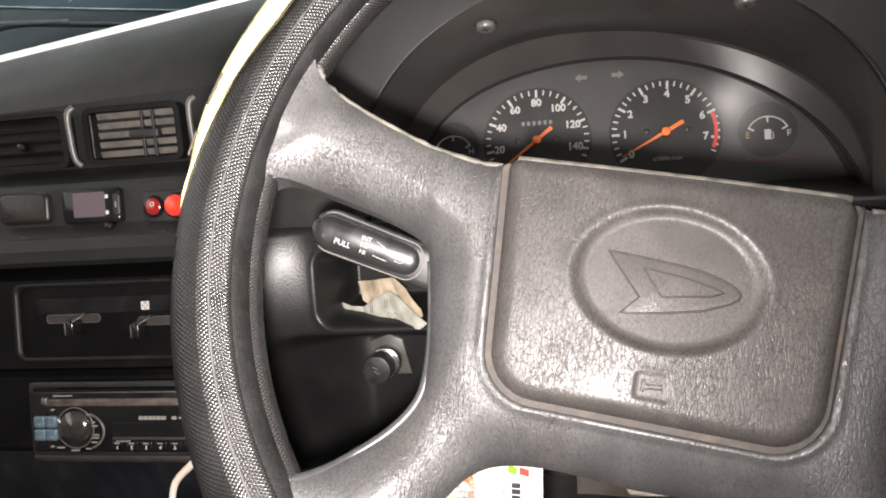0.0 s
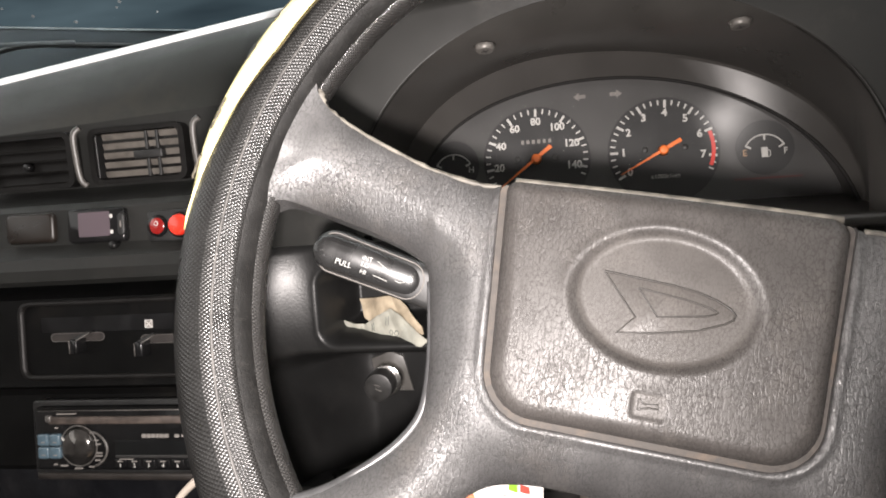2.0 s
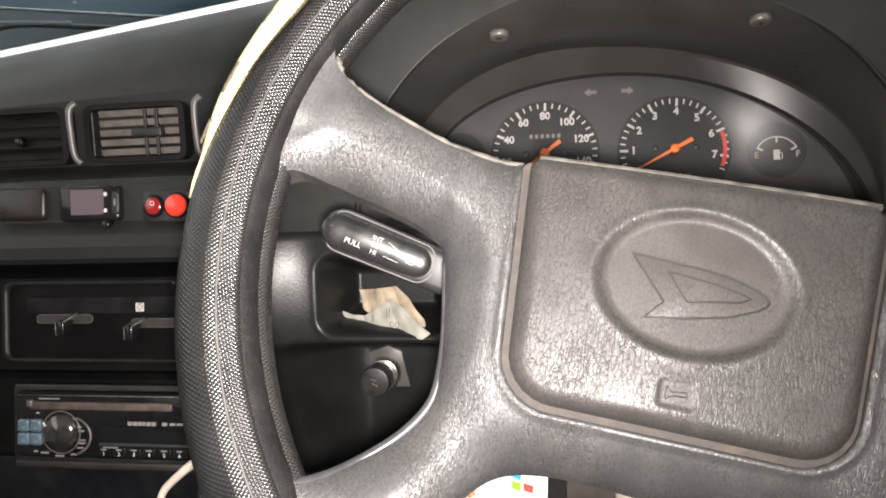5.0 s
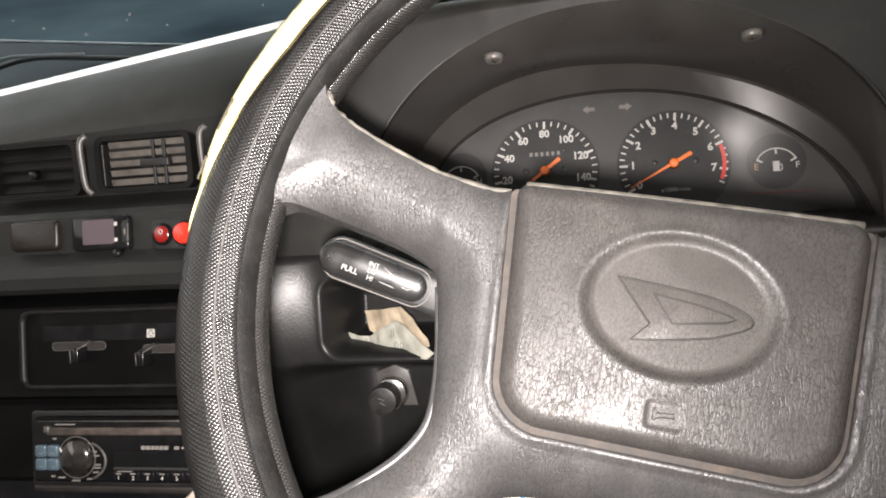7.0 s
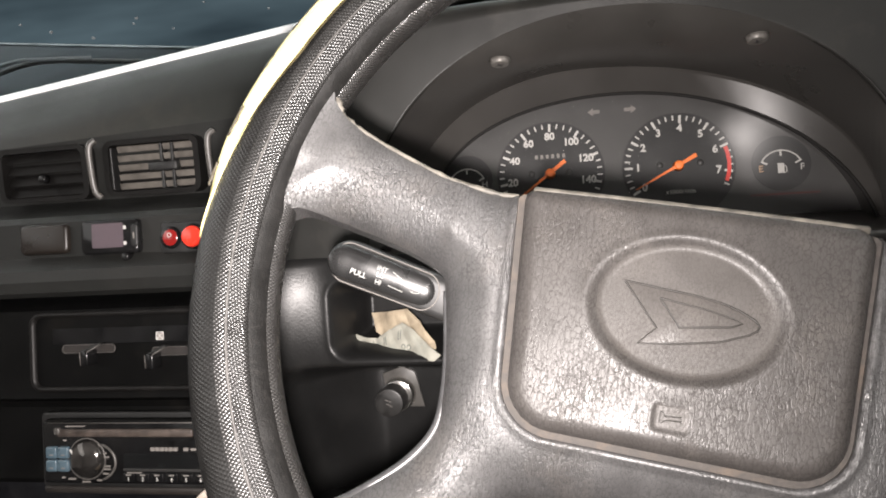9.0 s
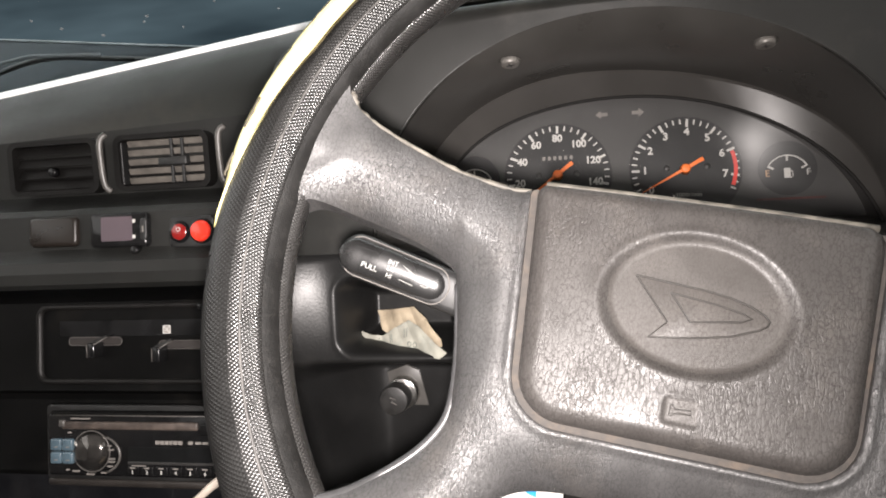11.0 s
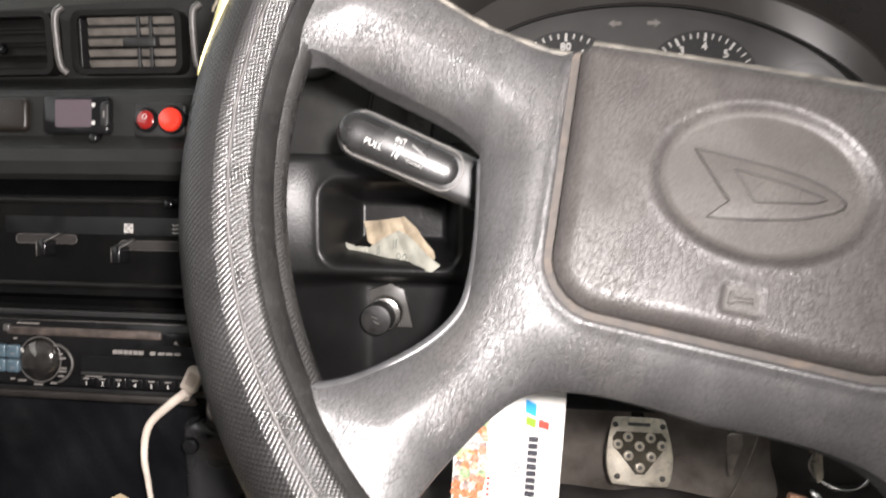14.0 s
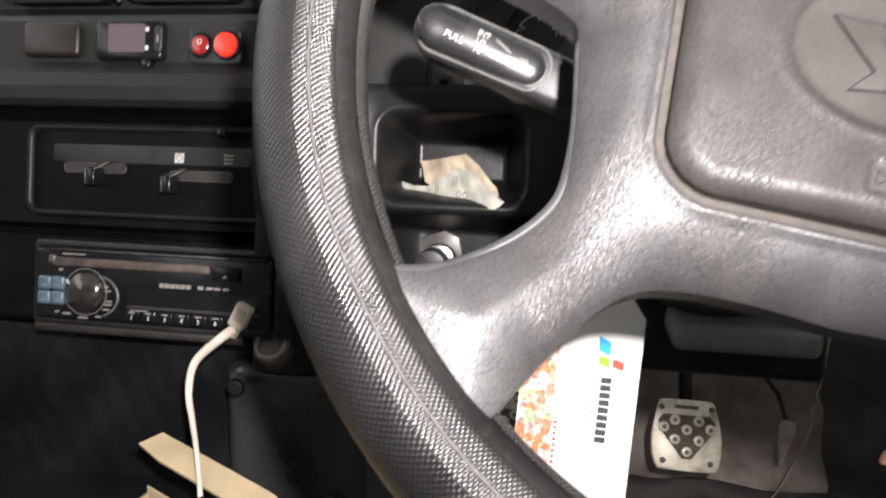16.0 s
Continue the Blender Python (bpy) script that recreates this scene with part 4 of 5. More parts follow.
for k, ch in enumerate("1234567"):
    x = -0.2500 + 0.01245 * k
    key = part("preset_key", box(bmesh.new(), (x - 0.0052, -0.0235, 0.006), (x + 0.0052, -0.0163, 0.0092), 0.0008), GLOSS, radio)
    part("key_mark", slab(bmesh.new(), rrect(0.0046, 0.0010, 0.0003, 2, x, -0.0176), 0.008, 0.0096), DIM, key, "", False)
    if k < 6:
        letters("preset_number", ch, 0.0042, Matrix.Translation((x, -0.0210, 0.0094)), PRINT, key)

# instrument cluster
FACE_Y, FACE_LEAN = 0.6125, 0.318


def face_at(x, z):
    return upright(x, FACE_Y + FACE_LEAN * (z - 0.693), z, FACE_LEAN)


def arch(cx, hw, zb, zt, p, y, lean, n=48):
    """An arch across the car; hw and p may differ between its left and right halves."""
    out = []
    hl, hr = hw if isinstance(hw, tuple) else (hw, hw)
    pl, pr = p if isinstance(p, tuple) else (p, p)
    for i in range(n + 1):
        a = math.pi * i / n
        c = math.cos(a)
        z = zb + (zt - zb) * max(math.sin(a), 0.0) ** (pl if c > 0 else pr)
        out.append((cx - (hl if c > 0 else hr) * c, y + lean * (z - 0.70), z))
    return out


BEZEL = material("grey_bezel_plastic", (0.034, 0.032, 0.030), 0.30, spec=0.15, vary=0.12, scale=20, bump=0.015, bump_scale=1600, rough_vary=0.03)
cluster = thing("instrument_cluster", Matrix.Identity(4), "dark instrument cluster with speedometer and rev counter under a hood", "instrument cluster")
A0 = arch(0.130, (0.262, 0.250), 0.604, 0.8010, 0.10, 0.620, 0.1)
A0b = arch(0.130, (0.260, 0.248), 0.604, 0.7985, 0.10, 0.524, 0.1)
A0c = arch(0.130, (0.258, 0.246), 0.604, 0.7955, 0.10, 0.5145, 0.1)
A0d = arch(0.130, (0.256, 0.244), 0.604, 0.7895, 0.10, 0.5115, 0.1)
A1 = arch(0.135, (0.188, 0.199), 0.604, 0.7830, 0.80, 0.512, 0.1)
A2 = arch(0.125, (0.164, 0.192), 0.604, 0.7590, (0.48, 0.33), 0.532, 0.14)
A3 = arch(0.117, (0.155, 0.212), 0.590, 0.7458, (0.72, 0.66), 0.5972, 0.318)
A3b = arch(0.119, (0.155, 0.210), 0.590, 0.7432, (0.70, 0.68), 0.5990, 0.318)
A3, A3b = ([(x, y - 0.0065 * float(smooth(np.array(0.235 - x), 0.0, 0.06)), z) for x, y, z in q] for q in (A3, A3b))
A4 = arch(0.139, (0.157, 0.190), 0.590, 0.7238, (0.59, 0.95), 0.6050, 0.318)
A5 = arch(0.139, (0.158, 0.191), 0.590, 0.7246, (0.59, 0.95), 0.640, 0.318)
A3, A3b, A4 = ([(x, y - 1.9 * max(x - 0.222, 0.0) ** 2, z) for x, y, z in q] for q in (A3, A3b, A4))
mid_ = [[tuple(Vector(p).lerp(Vector(q), k)) for p, q in zip(A0d, A1)] for k in (0.25, 0.5, 0.75, 0.985)]
bm = loft([A0, A0b, A0c, A0d] + mid_)
bmesh.ops.recalc_face_normals(bm, faces=bm.faces[:])
part("hood", bm, TOPPAD, cluster, "broad dark grey hood front with rounded top edge")
part("mouth_lip", tube(bmesh.new(), [(x, y + 0.0030, z + 0.0012) for x, y, z in A1], 0.0022, 10), TOPPAD, cluster, "rounded lip of the hood opening")
bm = loft([A1, A2, A3])
part("hood_lining", bm, HOOD, cluster, "smooth dark inside of the hood")
bm = loft([A3, A3b, A4, A5])
part("inner_bezel", sharp(bm, 12), BEZEL, cluster, "lighter grey bezel round the gauge face")
part("bezel_seam", tube(bmesh.new(), [(x, y - 0.0004, z - 0.0004) for x, y, z in A4], 0.0014, 8), material("matt_black_seal", (0.010, 0.0095, 0.009), 0.7, spec=0.15), cluster, "dark seam inside the bezel")
bm = bmesh.new()
vs = [bm.verts.new((x, FACE_Y + FACE_LEAN * (z - 0.693), z)) for x, y, z in arch(0.139, (0.160, 0.193), 0.590, 0.7275, (0.59, 0.95), 0, 0)]
bm.faces.new(vs)
bmesh.ops.recalc_face_normals(bm, faces=bm.faces[:])
part("face", bm, FACE, cluster, "dark grey gauge face", False)
COVER = bpy.data.materials.new("clear_gauge_cover")
COVER.use_nodes = True
cn_ = COVER.node_tree.nodes
clear, shine, both_ = cn_.new("ShaderNodeBsdfTransparent"), cn_.new("ShaderNodeBsdfGlossy"), cn_.new("ShaderNodeMixShader")
clear.inputs[0].default_value = (0.97, 0.97, 0.97, 1)
shine.inputs["Roughness"].default_value = 0.20
both_.inputs[0].default_value = 0.0030
for a_, b_ in ((clear.outputs[0], both_.inputs[1]), (shine.outputs[0], both_.inputs[2]), (both_.outputs[0], cn_["Material Output"].inputs[0])):
    COVER.node_tree.links.new(a_, b_)
rim_ = [p for p in arch(0.138, (0.148, 0.178), 0.600, 0.7215, (0.59, 0.95), 0, 0, 40)]
rows_ = []
for k in range(13):
    row = []
    for x, y, z in rim_:
        zk = 0.600 + (z - 0.600) * k / 12
        bend = float(smooth(np.array(x), 0.152, 0.243))
        row.append((x, 0.6060 - 2.0 * max(x - 0.180, 0.0) ** 2 - 1.2 * max(0.075 - x, 0.0) ** 2 + (0.30 - 0.25 * bend) * (zk - 0.680), zk))
    rows_.append(row)
lens = part("cover_glass", loft(rows_), COVER, cluster, "clear curved plastic cover over the gauges")
lens.visible_shadow = False
part("lower_sill", box(bmesh.new(), (-0.045, 0.51, 0.608), (0.335, 0.66, 0.618), 0.003), HOOD, cluster)
SCREW = material("dull_zinc_screw", (0.13, 0.122, 0.112), 0.42, metal=0.3, vary=0.2, scale=200)
for x in (0.0567, 0.2334):
    sc = upright(x, 0.5290, 0.7520 if x < 0.1 else 0.7505, 0.0) @ Matrix.Rotation(radians(70), 4, 'X')
    bm = cyl(bmesh.new(), 0.0080, 0.0062, -0.003, 0.0009, 22, sc, 0.0006)
    s = part("screw", bm, SCREW, cluster, "dull screw in the hood")
    cross = bmesh.new()
    for k in (0, 90):
        box(cross, (-0.003, -0.0005, 0.0005), (0.003, 0.0005, 0.0011), 0, 1, sc @ Matrix.Rotation(radians(k + 20), 4, 'Z'))
    part("screw_slot", cross, BLACK, s, "", False)


def gauge(name, cx, cz, r, a0, a1, majors, minors, texts, needle, label, red=None, extra=(0, 0)):
    f = face_at(cx, cz)
    bm = cyl(bmesh.new(), r + 0.002, r + 0.002, 0.0002, 0.0009, 56, f)
    g = part(name, sharp(bm), DIAL, cluster, label)
    for i in range(-extra[0], majors * minors + 1 + extra[1]):
        a = radians(a0 + (a1 - a0) * i / (majors * minors))
        ln, w = (0.0066, 0.0010) if i % minors == 0 else (0.0042, 0.0006)
        part("tick", box(bmesh.new(), (r - ln, -w, 0.0008), (r, w, 0.0012), 0, 1, f @ Matrix.Rotation(a, 4, 'Z')), PRINT, g, "", False)
    for k, s in enumerate(texts):
        if not s:
            continue
        a = radians(a0 + (a1 - a0) * k / (len(texts) - 1))
        rr = r * 0.745
        letters("numeral", s, 0.0086, f @ Matrix.Translation((rr * math.cos(a), rr * math.sin(a), 0.0011)), PRINT, g, bold=0.0003)
    if red:
        pts = [(r - 0.0016) * np.array((math.cos(radians(a)), math.sin(radians(a)))) for a in np.linspace(red[0], red[1], 14)]
        bm = bmesh.new()
        for (x0, y0), (x1, y1) in zip(pts, pts[1:]):
            k = 1 - 0.0030 / (r - 0.0016)
            bm.faces.new([bm.verts.new(f @ Vector(p)) for p in ((x0, y0, 0.0014), (x1, y1, 0.0014), (x1 * k, y1 * k, 0.0014), (x0 * k, y0 * k, 0.0014))])
        part("red_band", bm, RED, g, "red warning band", False)
    a = radians(needle)
    m = f @ Matrix.Rotation(a, 4, 'Z')
    bm = slab(bmesh.new(), [(-0.016, -0.0017), (-0.016, 0.0017), (0.002, 0.0012), (r * 0.92, 0.0003), (r * 0.92, -0.0003), (0.002, -0.0012)], 0.0045, 0.0058, 0, m)
    n = part("needle", bm, ORANGE, g, "orange needle", False)
    part("needle_hub", cyl(bmesh.new(), 0.0045, 0.0035, 0.001, 0.0075, 20, f, 0.001), ORANGE, n)
    return g


sp = gauge("speedometer", 0.0869, 0.6611, 0.0434, 190.3, -12.7, 6, 4, ["20", "40", "60", "80", "100", "120", "140"], 217, "black speedometer dial with white numerals", None, (2, 1))
tc = gauge("rev_counter", 0.1911, 0.6604, 0.0428, 210.9, -9.5, 7, 4, ["0", "1", "2", "3", "4", "5", "6", "7"], 208, "black rev counter dial with white numerals", (20, -22), (0, 2))
f = face_at(0.0873, 0.6755)
part("odometer", slab(bmesh.new(), rrect(0.030, 0.0052, 0.0008, 2), 0.0008, 0.0013, 0, f), BLACK, sp, "", False)
for k in range(6):
    part("odometer_digit", slab(bmesh.new(), rrect(0.0026, 0.0034, 0.0005, 2, -0.0115 + 0.0046 * k, 0.0), 0.001, 0.0016, 0, f), DIM, sp, "", False)
letters("legend", "x1000r/min", 0.0050, face_at(0.1919, 0.6400) @ Matrix.Translation((0, 0, 0.0011)), PRINT, tc)
for cx in (0.071, 0.103, 0.1768, 0.2088):
    part("lamp_lens", cyl(bmesh.new(), 0.0028, 0.0024, 0.0005, 0.0016, 14, face_at(cx, 0.6620)), FACE, cluster)


def small_gauge(cx, cz, a, b, label):
    f = face_at(cx, cz)
    g = part("small_gauge", sharp(cyl(bmesh.new(), 0.0225, 0.0225, 0.0001, 0.0005, 40, f)), DIAL, cluster, label)
    part("scale_arc", tube(bmesh.new(), [f @ Vector((0.0165 * math.cos(k), 0.0165 * math.sin(k) - 0.006, 0.001)) for k in np.linspace(radians(28), radians(152), 16)], 0.0006, 6), PRINT, g, "white scale arc", False)
    for k in (28, 90, 152):
        bm = box(bmesh.new(), (0.0120, -0.0007, 0.0006), (0.0170, 0.0007, 0.0013), 0, 1, f @ Matrix.Translation((0, -0.006, 0)) @ Matrix.Rotation(radians(k), 4, 'Z'))
        part("tick", bm, PRINT, g, "", False)
    letters("numeral", a, 0.0075, f @ Matrix.Translation((-0.0155, -0.0040, 0.001)), AMBER if a == "E" else PRINT, g)
    letters("numeral", b, 0.0075, f @ Matrix.Translation((0.0155, -0.0040, 0.001)), PRINT, g)
    return g, f


g, f = small_gauge(0.2700, 0.6572, "E", "F", "fuel gauge with white arc")
box(bm := bmesh.new(), (-0.0028, -0.008, 0.0006), (0.0020, 0.0, 0.0013))
bm.transform(f)
part("pump_symbol", bm, PRINT, g, "white fuel pump symbol", False)
bm = tube(bmesh.new(), [f @ Vector(p) for p in ((0.002, -0.002, 0.001), (0.0038, -0.003, 0.001), (0.0038, -0.007, 0.001), (0.002, -0.008, 0.001))], 0.0004, 6)
part("pump_symbol", bm, PRINT, g, "", False)
g, f = small_gauge(0.0150, 0.6600, "C", "H", "temperature gauge with white arc")
for cx, d in ((0.1257, -1), (0.1558, 1)):
    f = face_at(cx, 0.7095)
    part("turn_arrow", slab(bmesh.new(), [(0.005 * d, 0), (0.0005 * d, 0.0035), (0.0005 * d, 0.0015), (-0.005 * d, 0.0015), (-0.005 * d, -0.0015), (0.0005 * d, -0.0015), (0.0005 * d, -0.0035)], 0.0003, 0.0008, 0, f), DIM, cluster, "unlit turn signal arrow", False)
f = face_at(0.271, 0.6335)
part("warning_strip", slab(bmesh.new(), rrect(0.052, 0.0016, 0.0006, 2), 0.0003, 0.0009, 0, f), material("dull_red_strip", (0.07, 0.02, 0.018), 0.6), cluster, "", False)

# wiper stalk
SA, SB = Vector((-0.0315, 0.369, 0.6492)), Vector((0.060, 0.3585, 0.6120))
ax = (SB - SA).normalized()
up = Vector((0, 0.29, 1))
up = (up - ax * up.dot(ax)).normalized()
outw = ax.cross(up)
sm = Matrix.Identity(4)
for i, c in enumerate((ax, up, outw)):
    sm.col[i][:3] = c
sm.col[3][:3] = SA
stalk = thing("wiper_stalk", sm, "glossy black wiper stalk with white printed symbols", "wiper stalk")
cap_ = []
for i in range(25):
    a = math.pi / 2 + math.pi * i / 24
    cap_.append((0.013 + 0.013 * math.cos(a), 0.0125 * math.sin(a)))
shape = cap_ + [(0.075, -0.0115), (0.100, -0.009), (0.100, 0.009), (0.075, 0.0115)]
part("lever", slab(bmesh.new(), shape, -0.011, 0.005, 0.0045, seg=4), material("satin_dark_grey_plastic", (0.020, 0.020, 0.020), 0.38, vary=0.2, scale=60, bump=0.05), stalk)
inner = [(0.0135 + 0.010 * math.cos(math.pi / 2 + math.pi * i / 24), 0.0095 * math.sin(math.pi / 2 + math.pi * i / 24)) for i in range(25)] + [(0.058 + 0.009 * math.cos(-math.pi / 2 + math.pi * i / 24), 0.0088 * math.sin(-math.pi / 2 + math.pi * i / 24)) for i in range(25)]
TILT = 0.15
TURN = Matrix.Rotation(math.atan(TILT), 4, "Y")
part("cover", relief(inner, 0.0008, lambda P, d: 0.0068 + TILT * (0.034 - P[:, 0]) + 0.0042 * np.sqrt(np.maximum(0.0, 1 - (1 - np.clip(d / 0.0092, 0, 1)) ** 2)), 0.004), material("worn_gloss_black", (0.012, 0.012, 0.012), 0.26, vary=0.2, scale=60, bump=0.05), stalk, "rounded glossy cover")
part("cover_line", ribbon([(0.0135 + (x - 0.0135) * 1.0, y * 1.16) for x, y in inner], 0.00035, 0.0052), DIM, stalk, "thin grey outline")
STALKINK = material("worn_white_print", (0.30, 0.30, 0.285), 0.5, vary=0.2, scale=300)
letters("writing", "PULL", 0.0042, Matrix.Translation((0.0232, -0.0030, 0.0134)) @ TURN, STALKINK, stalk)
letters("writing", "INT", 0.0036, Matrix.Translation((0.0345, 0.0036, 0.0110)) @ TURN, STALKINK, stalk)
letters("writing", "LO", 0.0036, Matrix.Translation((0.0345, 0.0000, 0.0110)) @ TURN, STALKINK, stalk)
letters("writing", "HI", 0.0036, Matrix.Translation((0.0345, -0.0038, 0.0110)) @ TURN, STALKINK, stalk)
for y0, y1 in ((0.0042, 0.0012), (-0.0036, -0.0040)):
    part("mark", ribbon([(0.0400, y0), (0.0485, y1)], 0.00026, 0.0111 - TILT * 0.010, False), STALKINK, stalk, "", False)
part("wiper_symbol", ribbon([(0.0515, -0.0022), (0.0505, 0.0010), (0.0560, 0.0012), (0.0578, -0.0010), (0.0550, -0.0026)], 0.00026, 0.0110 - TILT * 0.0205), STALKINK, stalk, "", False)

# cigarette lighter
lg = upright(-0.0530, 0.5560, 0.4835, 0.12)
lighter = thing("cigarette_lighter", lg, "black cigarette lighter in a metal collar", "lighter")
part("plate", slab(bmesh.new(), [(-0.014, 0.018), (0.004, 0.024), (0.015, 0.019), (0.022, -0.012), (-0.010, -0.012)], -0.004, 0.001, 0.0005), material("worn_grey_plate", (0.06, 0.057, 0.053), 0.35, vary=0.25), lighter, "worn grey mounting plate")
bm = cyl(bmesh.new(), 0.0150, 0.0140, -0.002, 0.010, 32, bev=0.002)
part("collar", sharp(bm), CHROME, lighter, "shiny collar")
bm = cyl(bmesh.new(), 0.0128, 0.0124, 0.008, 0.0265, 32, Matrix.Translation((-0.003, -0.001, 0)), 0.0015)
part("knob", sharp(bm), material("worn_black_knob", (0.016, 0.0155, 0.015), 0.45, vary=0.3, scale=150), lighter)
part("knob_mark", ribbon([(-0.006, 0.002), (-0.001, 0.0005), (-0.005, -0.0015), (0.0, -0.004)], 0.0004, 0.0267, False), DIM, lighter, "", False)

# crumpled banknotes in the pocket


NOTEINK = material("faded_note_ink", (0.10, 0.11, 0.10), 0.7, vary=0.3, scale=200)


def crumple(name, outline, at, label, seed, amp, mat, marks=()):
    rnd = random.Random(seed)
    ph = rnd.random() * 6

    def h(P, d):
        z = np.abs(np.sin(P[:, 0] * 95 + P[:, 1] * 60 + ph)) + 0.7 * np.abs(np.sin(P[:, 0] * 70 - P[:, 1] * 140 + 2 * ph)) + 0.3 * np.abs(np.sin(P[:, 0] * 260 + P[:, 1] * 190 + ph))
        return amp * z
    bm = relief(outline, 0.0014, h, 0.0, at)
    g = bmesh.ops.extrude_face_region(bm, geom=bm.faces[:])
    dn = at.to_3x3() @ Vector((0, 0, -0.0003))
    for v in g["geom"]:
        if isinstance(v, bmesh.types.BMVert):
            v.co += dn
    note = tagged(part(name, bm, mat, None, "", False), label, "banknote")
    for pts in marks:
        Q = np.array(spline(pts, 5))[:, :2]
        zz = h(Q, None) + 0.0003
        part("print_line", tube(bmesh.new(), [at @ Vector((x, y, z)) for (x, y), z in zip(Q, zz)], 0.00035, 5), NOTEINK, note, "", False)
    return note


CREAMNOTE = material("worn_cream_banknote", (0.34, 0.28, 0.20), 0.7, vary=0.3, scale=90, bump=0.3, bump_scale=300, dirt=(0.23, 0.19, 0.14), dirt_amount=0.5, dirt_scale=60)
nx_, nz_ = Vector((1, -0.5, 0)).normalized(), Vector((-0.5, -1, 0.35)).normalized()
ny_ = nz_.cross(nx_)
nf = Matrix.Identity(4)
for i, c in enumerate((nx_, ny_, nz_)):
    nf.col[i][:3] = c
nf.col[3][:3] = (-0.0405, 0.5165, 0.5545)
crumple("banknote", [(-0.0290, 0.0110), (-0.0090, 0.0140), (0.0120, 0.0185), (0.0260, 0.0110), (0.0440, -0.0030), (0.0480, -0.0090), (0.0100, -0.0040), (-0.0080, -0.0090), (-0.0200, -0.0040)], nf @ Matrix.Translation((0, 0, -0.002)) @ Matrix.Rotation(radians(-6), 4, 'Y'), "folded cream banknote in the dashboard pocket", 8, 0.0016, CREAMNOTE)
crumple("banknote", [(-0.0420, 0.0010), (-0.0330, -0.0060), (-0.0200, -0.0085), (-0.0080, -0.0075), (0.0050, 0.0010), (0.0170, 0.0080), (0.0300, 0.0040), (0.0440, -0.0060), (0.0560, -0.0120), (0.0500, -0.0175), (0.0150, -0.0170), (-0.0120, -0.0165), (-0.0360, -0.0150), (-0.0400, -0.0090)], nf @ Matrix.Translation((-0.002, 0, 0.008)) @ Matrix.Rotation(radians(5), 4, 'X'), "crumpled pale green banknote in the dashboard pocket", 3, 0.0015, PAPER,
        [[(-0.012, -0.010), (-0.010, -0.0145)], [(0.0, -0.006), (0.001, -0.012)], [(0.002, -0.005), (0.003, -0.0115)], [(0.014, 0.001), (0.015, -0.006)], [(0.016, 0.002), (0.017, -0.005)]]
        + [[(x + 0.0016 * math.cos(k), -0.0105 + 0.0020 * math.sin(k)) for k in np.linspace(0, 2 * math.pi, 7)] for x in (0.0200, 0.0245)])

# hanging card
cd = upright(0.0540, 0.3990, 0.4560, 0.10) @ Matrix.Rotation(radians(-3.0), 4, 'Z')
card = thing("service_card", cd, "white printed service card hanging below the steering column", "card")
part("sheet", slab(bmesh.new(), [(-0.0330, -0.080), (0.0310, -0.080), (0.0300, 0.0455), (0.0215, 0.0570), (-0.0260, 0.0570), (-0.0330, 0.048)], -0.0004, 0.0004), WHITECARD, card, "", False)
for dx, dy, w, h, c in ((0.0105, 0.0285, 0.0066, 0.0105, (0.03, 0.30, 0.62)), (0.0110, 0.0200, 0.0058, 0.0070, (0.22, 0.42, 0.03)), (0.0185, 0.0190, 0.0062, 0.0066, (0.72, 0.07, 0.05))):
    part("emblem_patch", slab(bmesh.new(), [(dx - w / 2, dy + h / 2), (dx + w / 2, dy + h * 0.25), (dx + w / 2, dy - h / 2), (dx - w / 2, dy - h * 0.25)], 0.0004, 0.0007, 0, None), material("print_patch", c, 0.5, vary=0.03), card, "", False)
DARKINK = material("dark_ink", (0.04, 0.04, 0.05), 0.6)
for k in range(9):
    part("name_bar", slab(bmesh.new(), rrect(0.0058, 0.0034, 0.0004, 2, 0.0132, 0.0094 - 0.0043 * k), 0.0004, 0.0007), DARKINK, card, "", False)
letters("writing", "LUBRICANTS", 0.0066, Matrix.Translation((0.0048, -0.0010, 0.0005)) @ Matrix.Rotation(radians(-90), 4, 'Z'), material("grey_ink", (0.20, 0.195, 0.19), 0.6), card)
rnd = random.Random(5)
INKS = [material("picture_print", c, 0.5, vary=0.5, scale=400) for c in ((0.30, 0.40, 0.22), (0.55, 0.22, 0.15), (0.52, 0.38, 0.28), (0.42, 0.40, 0.38), (0.30, 0.22, 0.20), (0.62, 0.20, 0.10), (0.50, 0.48, 0.40))]
for k in range(26):
    for j in range(4):
        x, y = -0.0300 + 0.0047 * j + rnd.uniform(-0.001, 0.001), 0.044 - k * 0.0046 + rnd.uniform(-0.001, 0.001)
        ink = INKS[5] if k > 15 and rnd.random() < 0.7 else rnd.choice(INKS)
        part("picture_patch", slab(bmesh.new(), [(x + rnd.uniform(0.0028, 0.0040) * math.cos(a), y + rnd.uniform(0.0026, 0.0044) * math.sin(a)) for a in np.linspace(0.7, 5.5, 5)], 0.0004, 0.0005 + 0.00006 * ((2 * k + j) % 7)), ink, card, "", False)
for k in range(12):
    part("dot", slab(bmesh.new(), rrect(0.0018, 0.0018, 0.0004, 2, -0.0115, -0.018 - 0.0034 * k), 0.0004, 0.0008), material("red_ink", (0.65, 0.06, 0.04), 0.6), card, "", False)
bm = tube(bmesh.new(), [cd @ Vector((0, 0.052, 0.001)), Vector((0.075, 0.40, 0.535)), Vector((0.105, 0.405, 0.565))], 0.0008, 6)
bm.transform(cd.inverted())
part("string", bm, DIM, card)

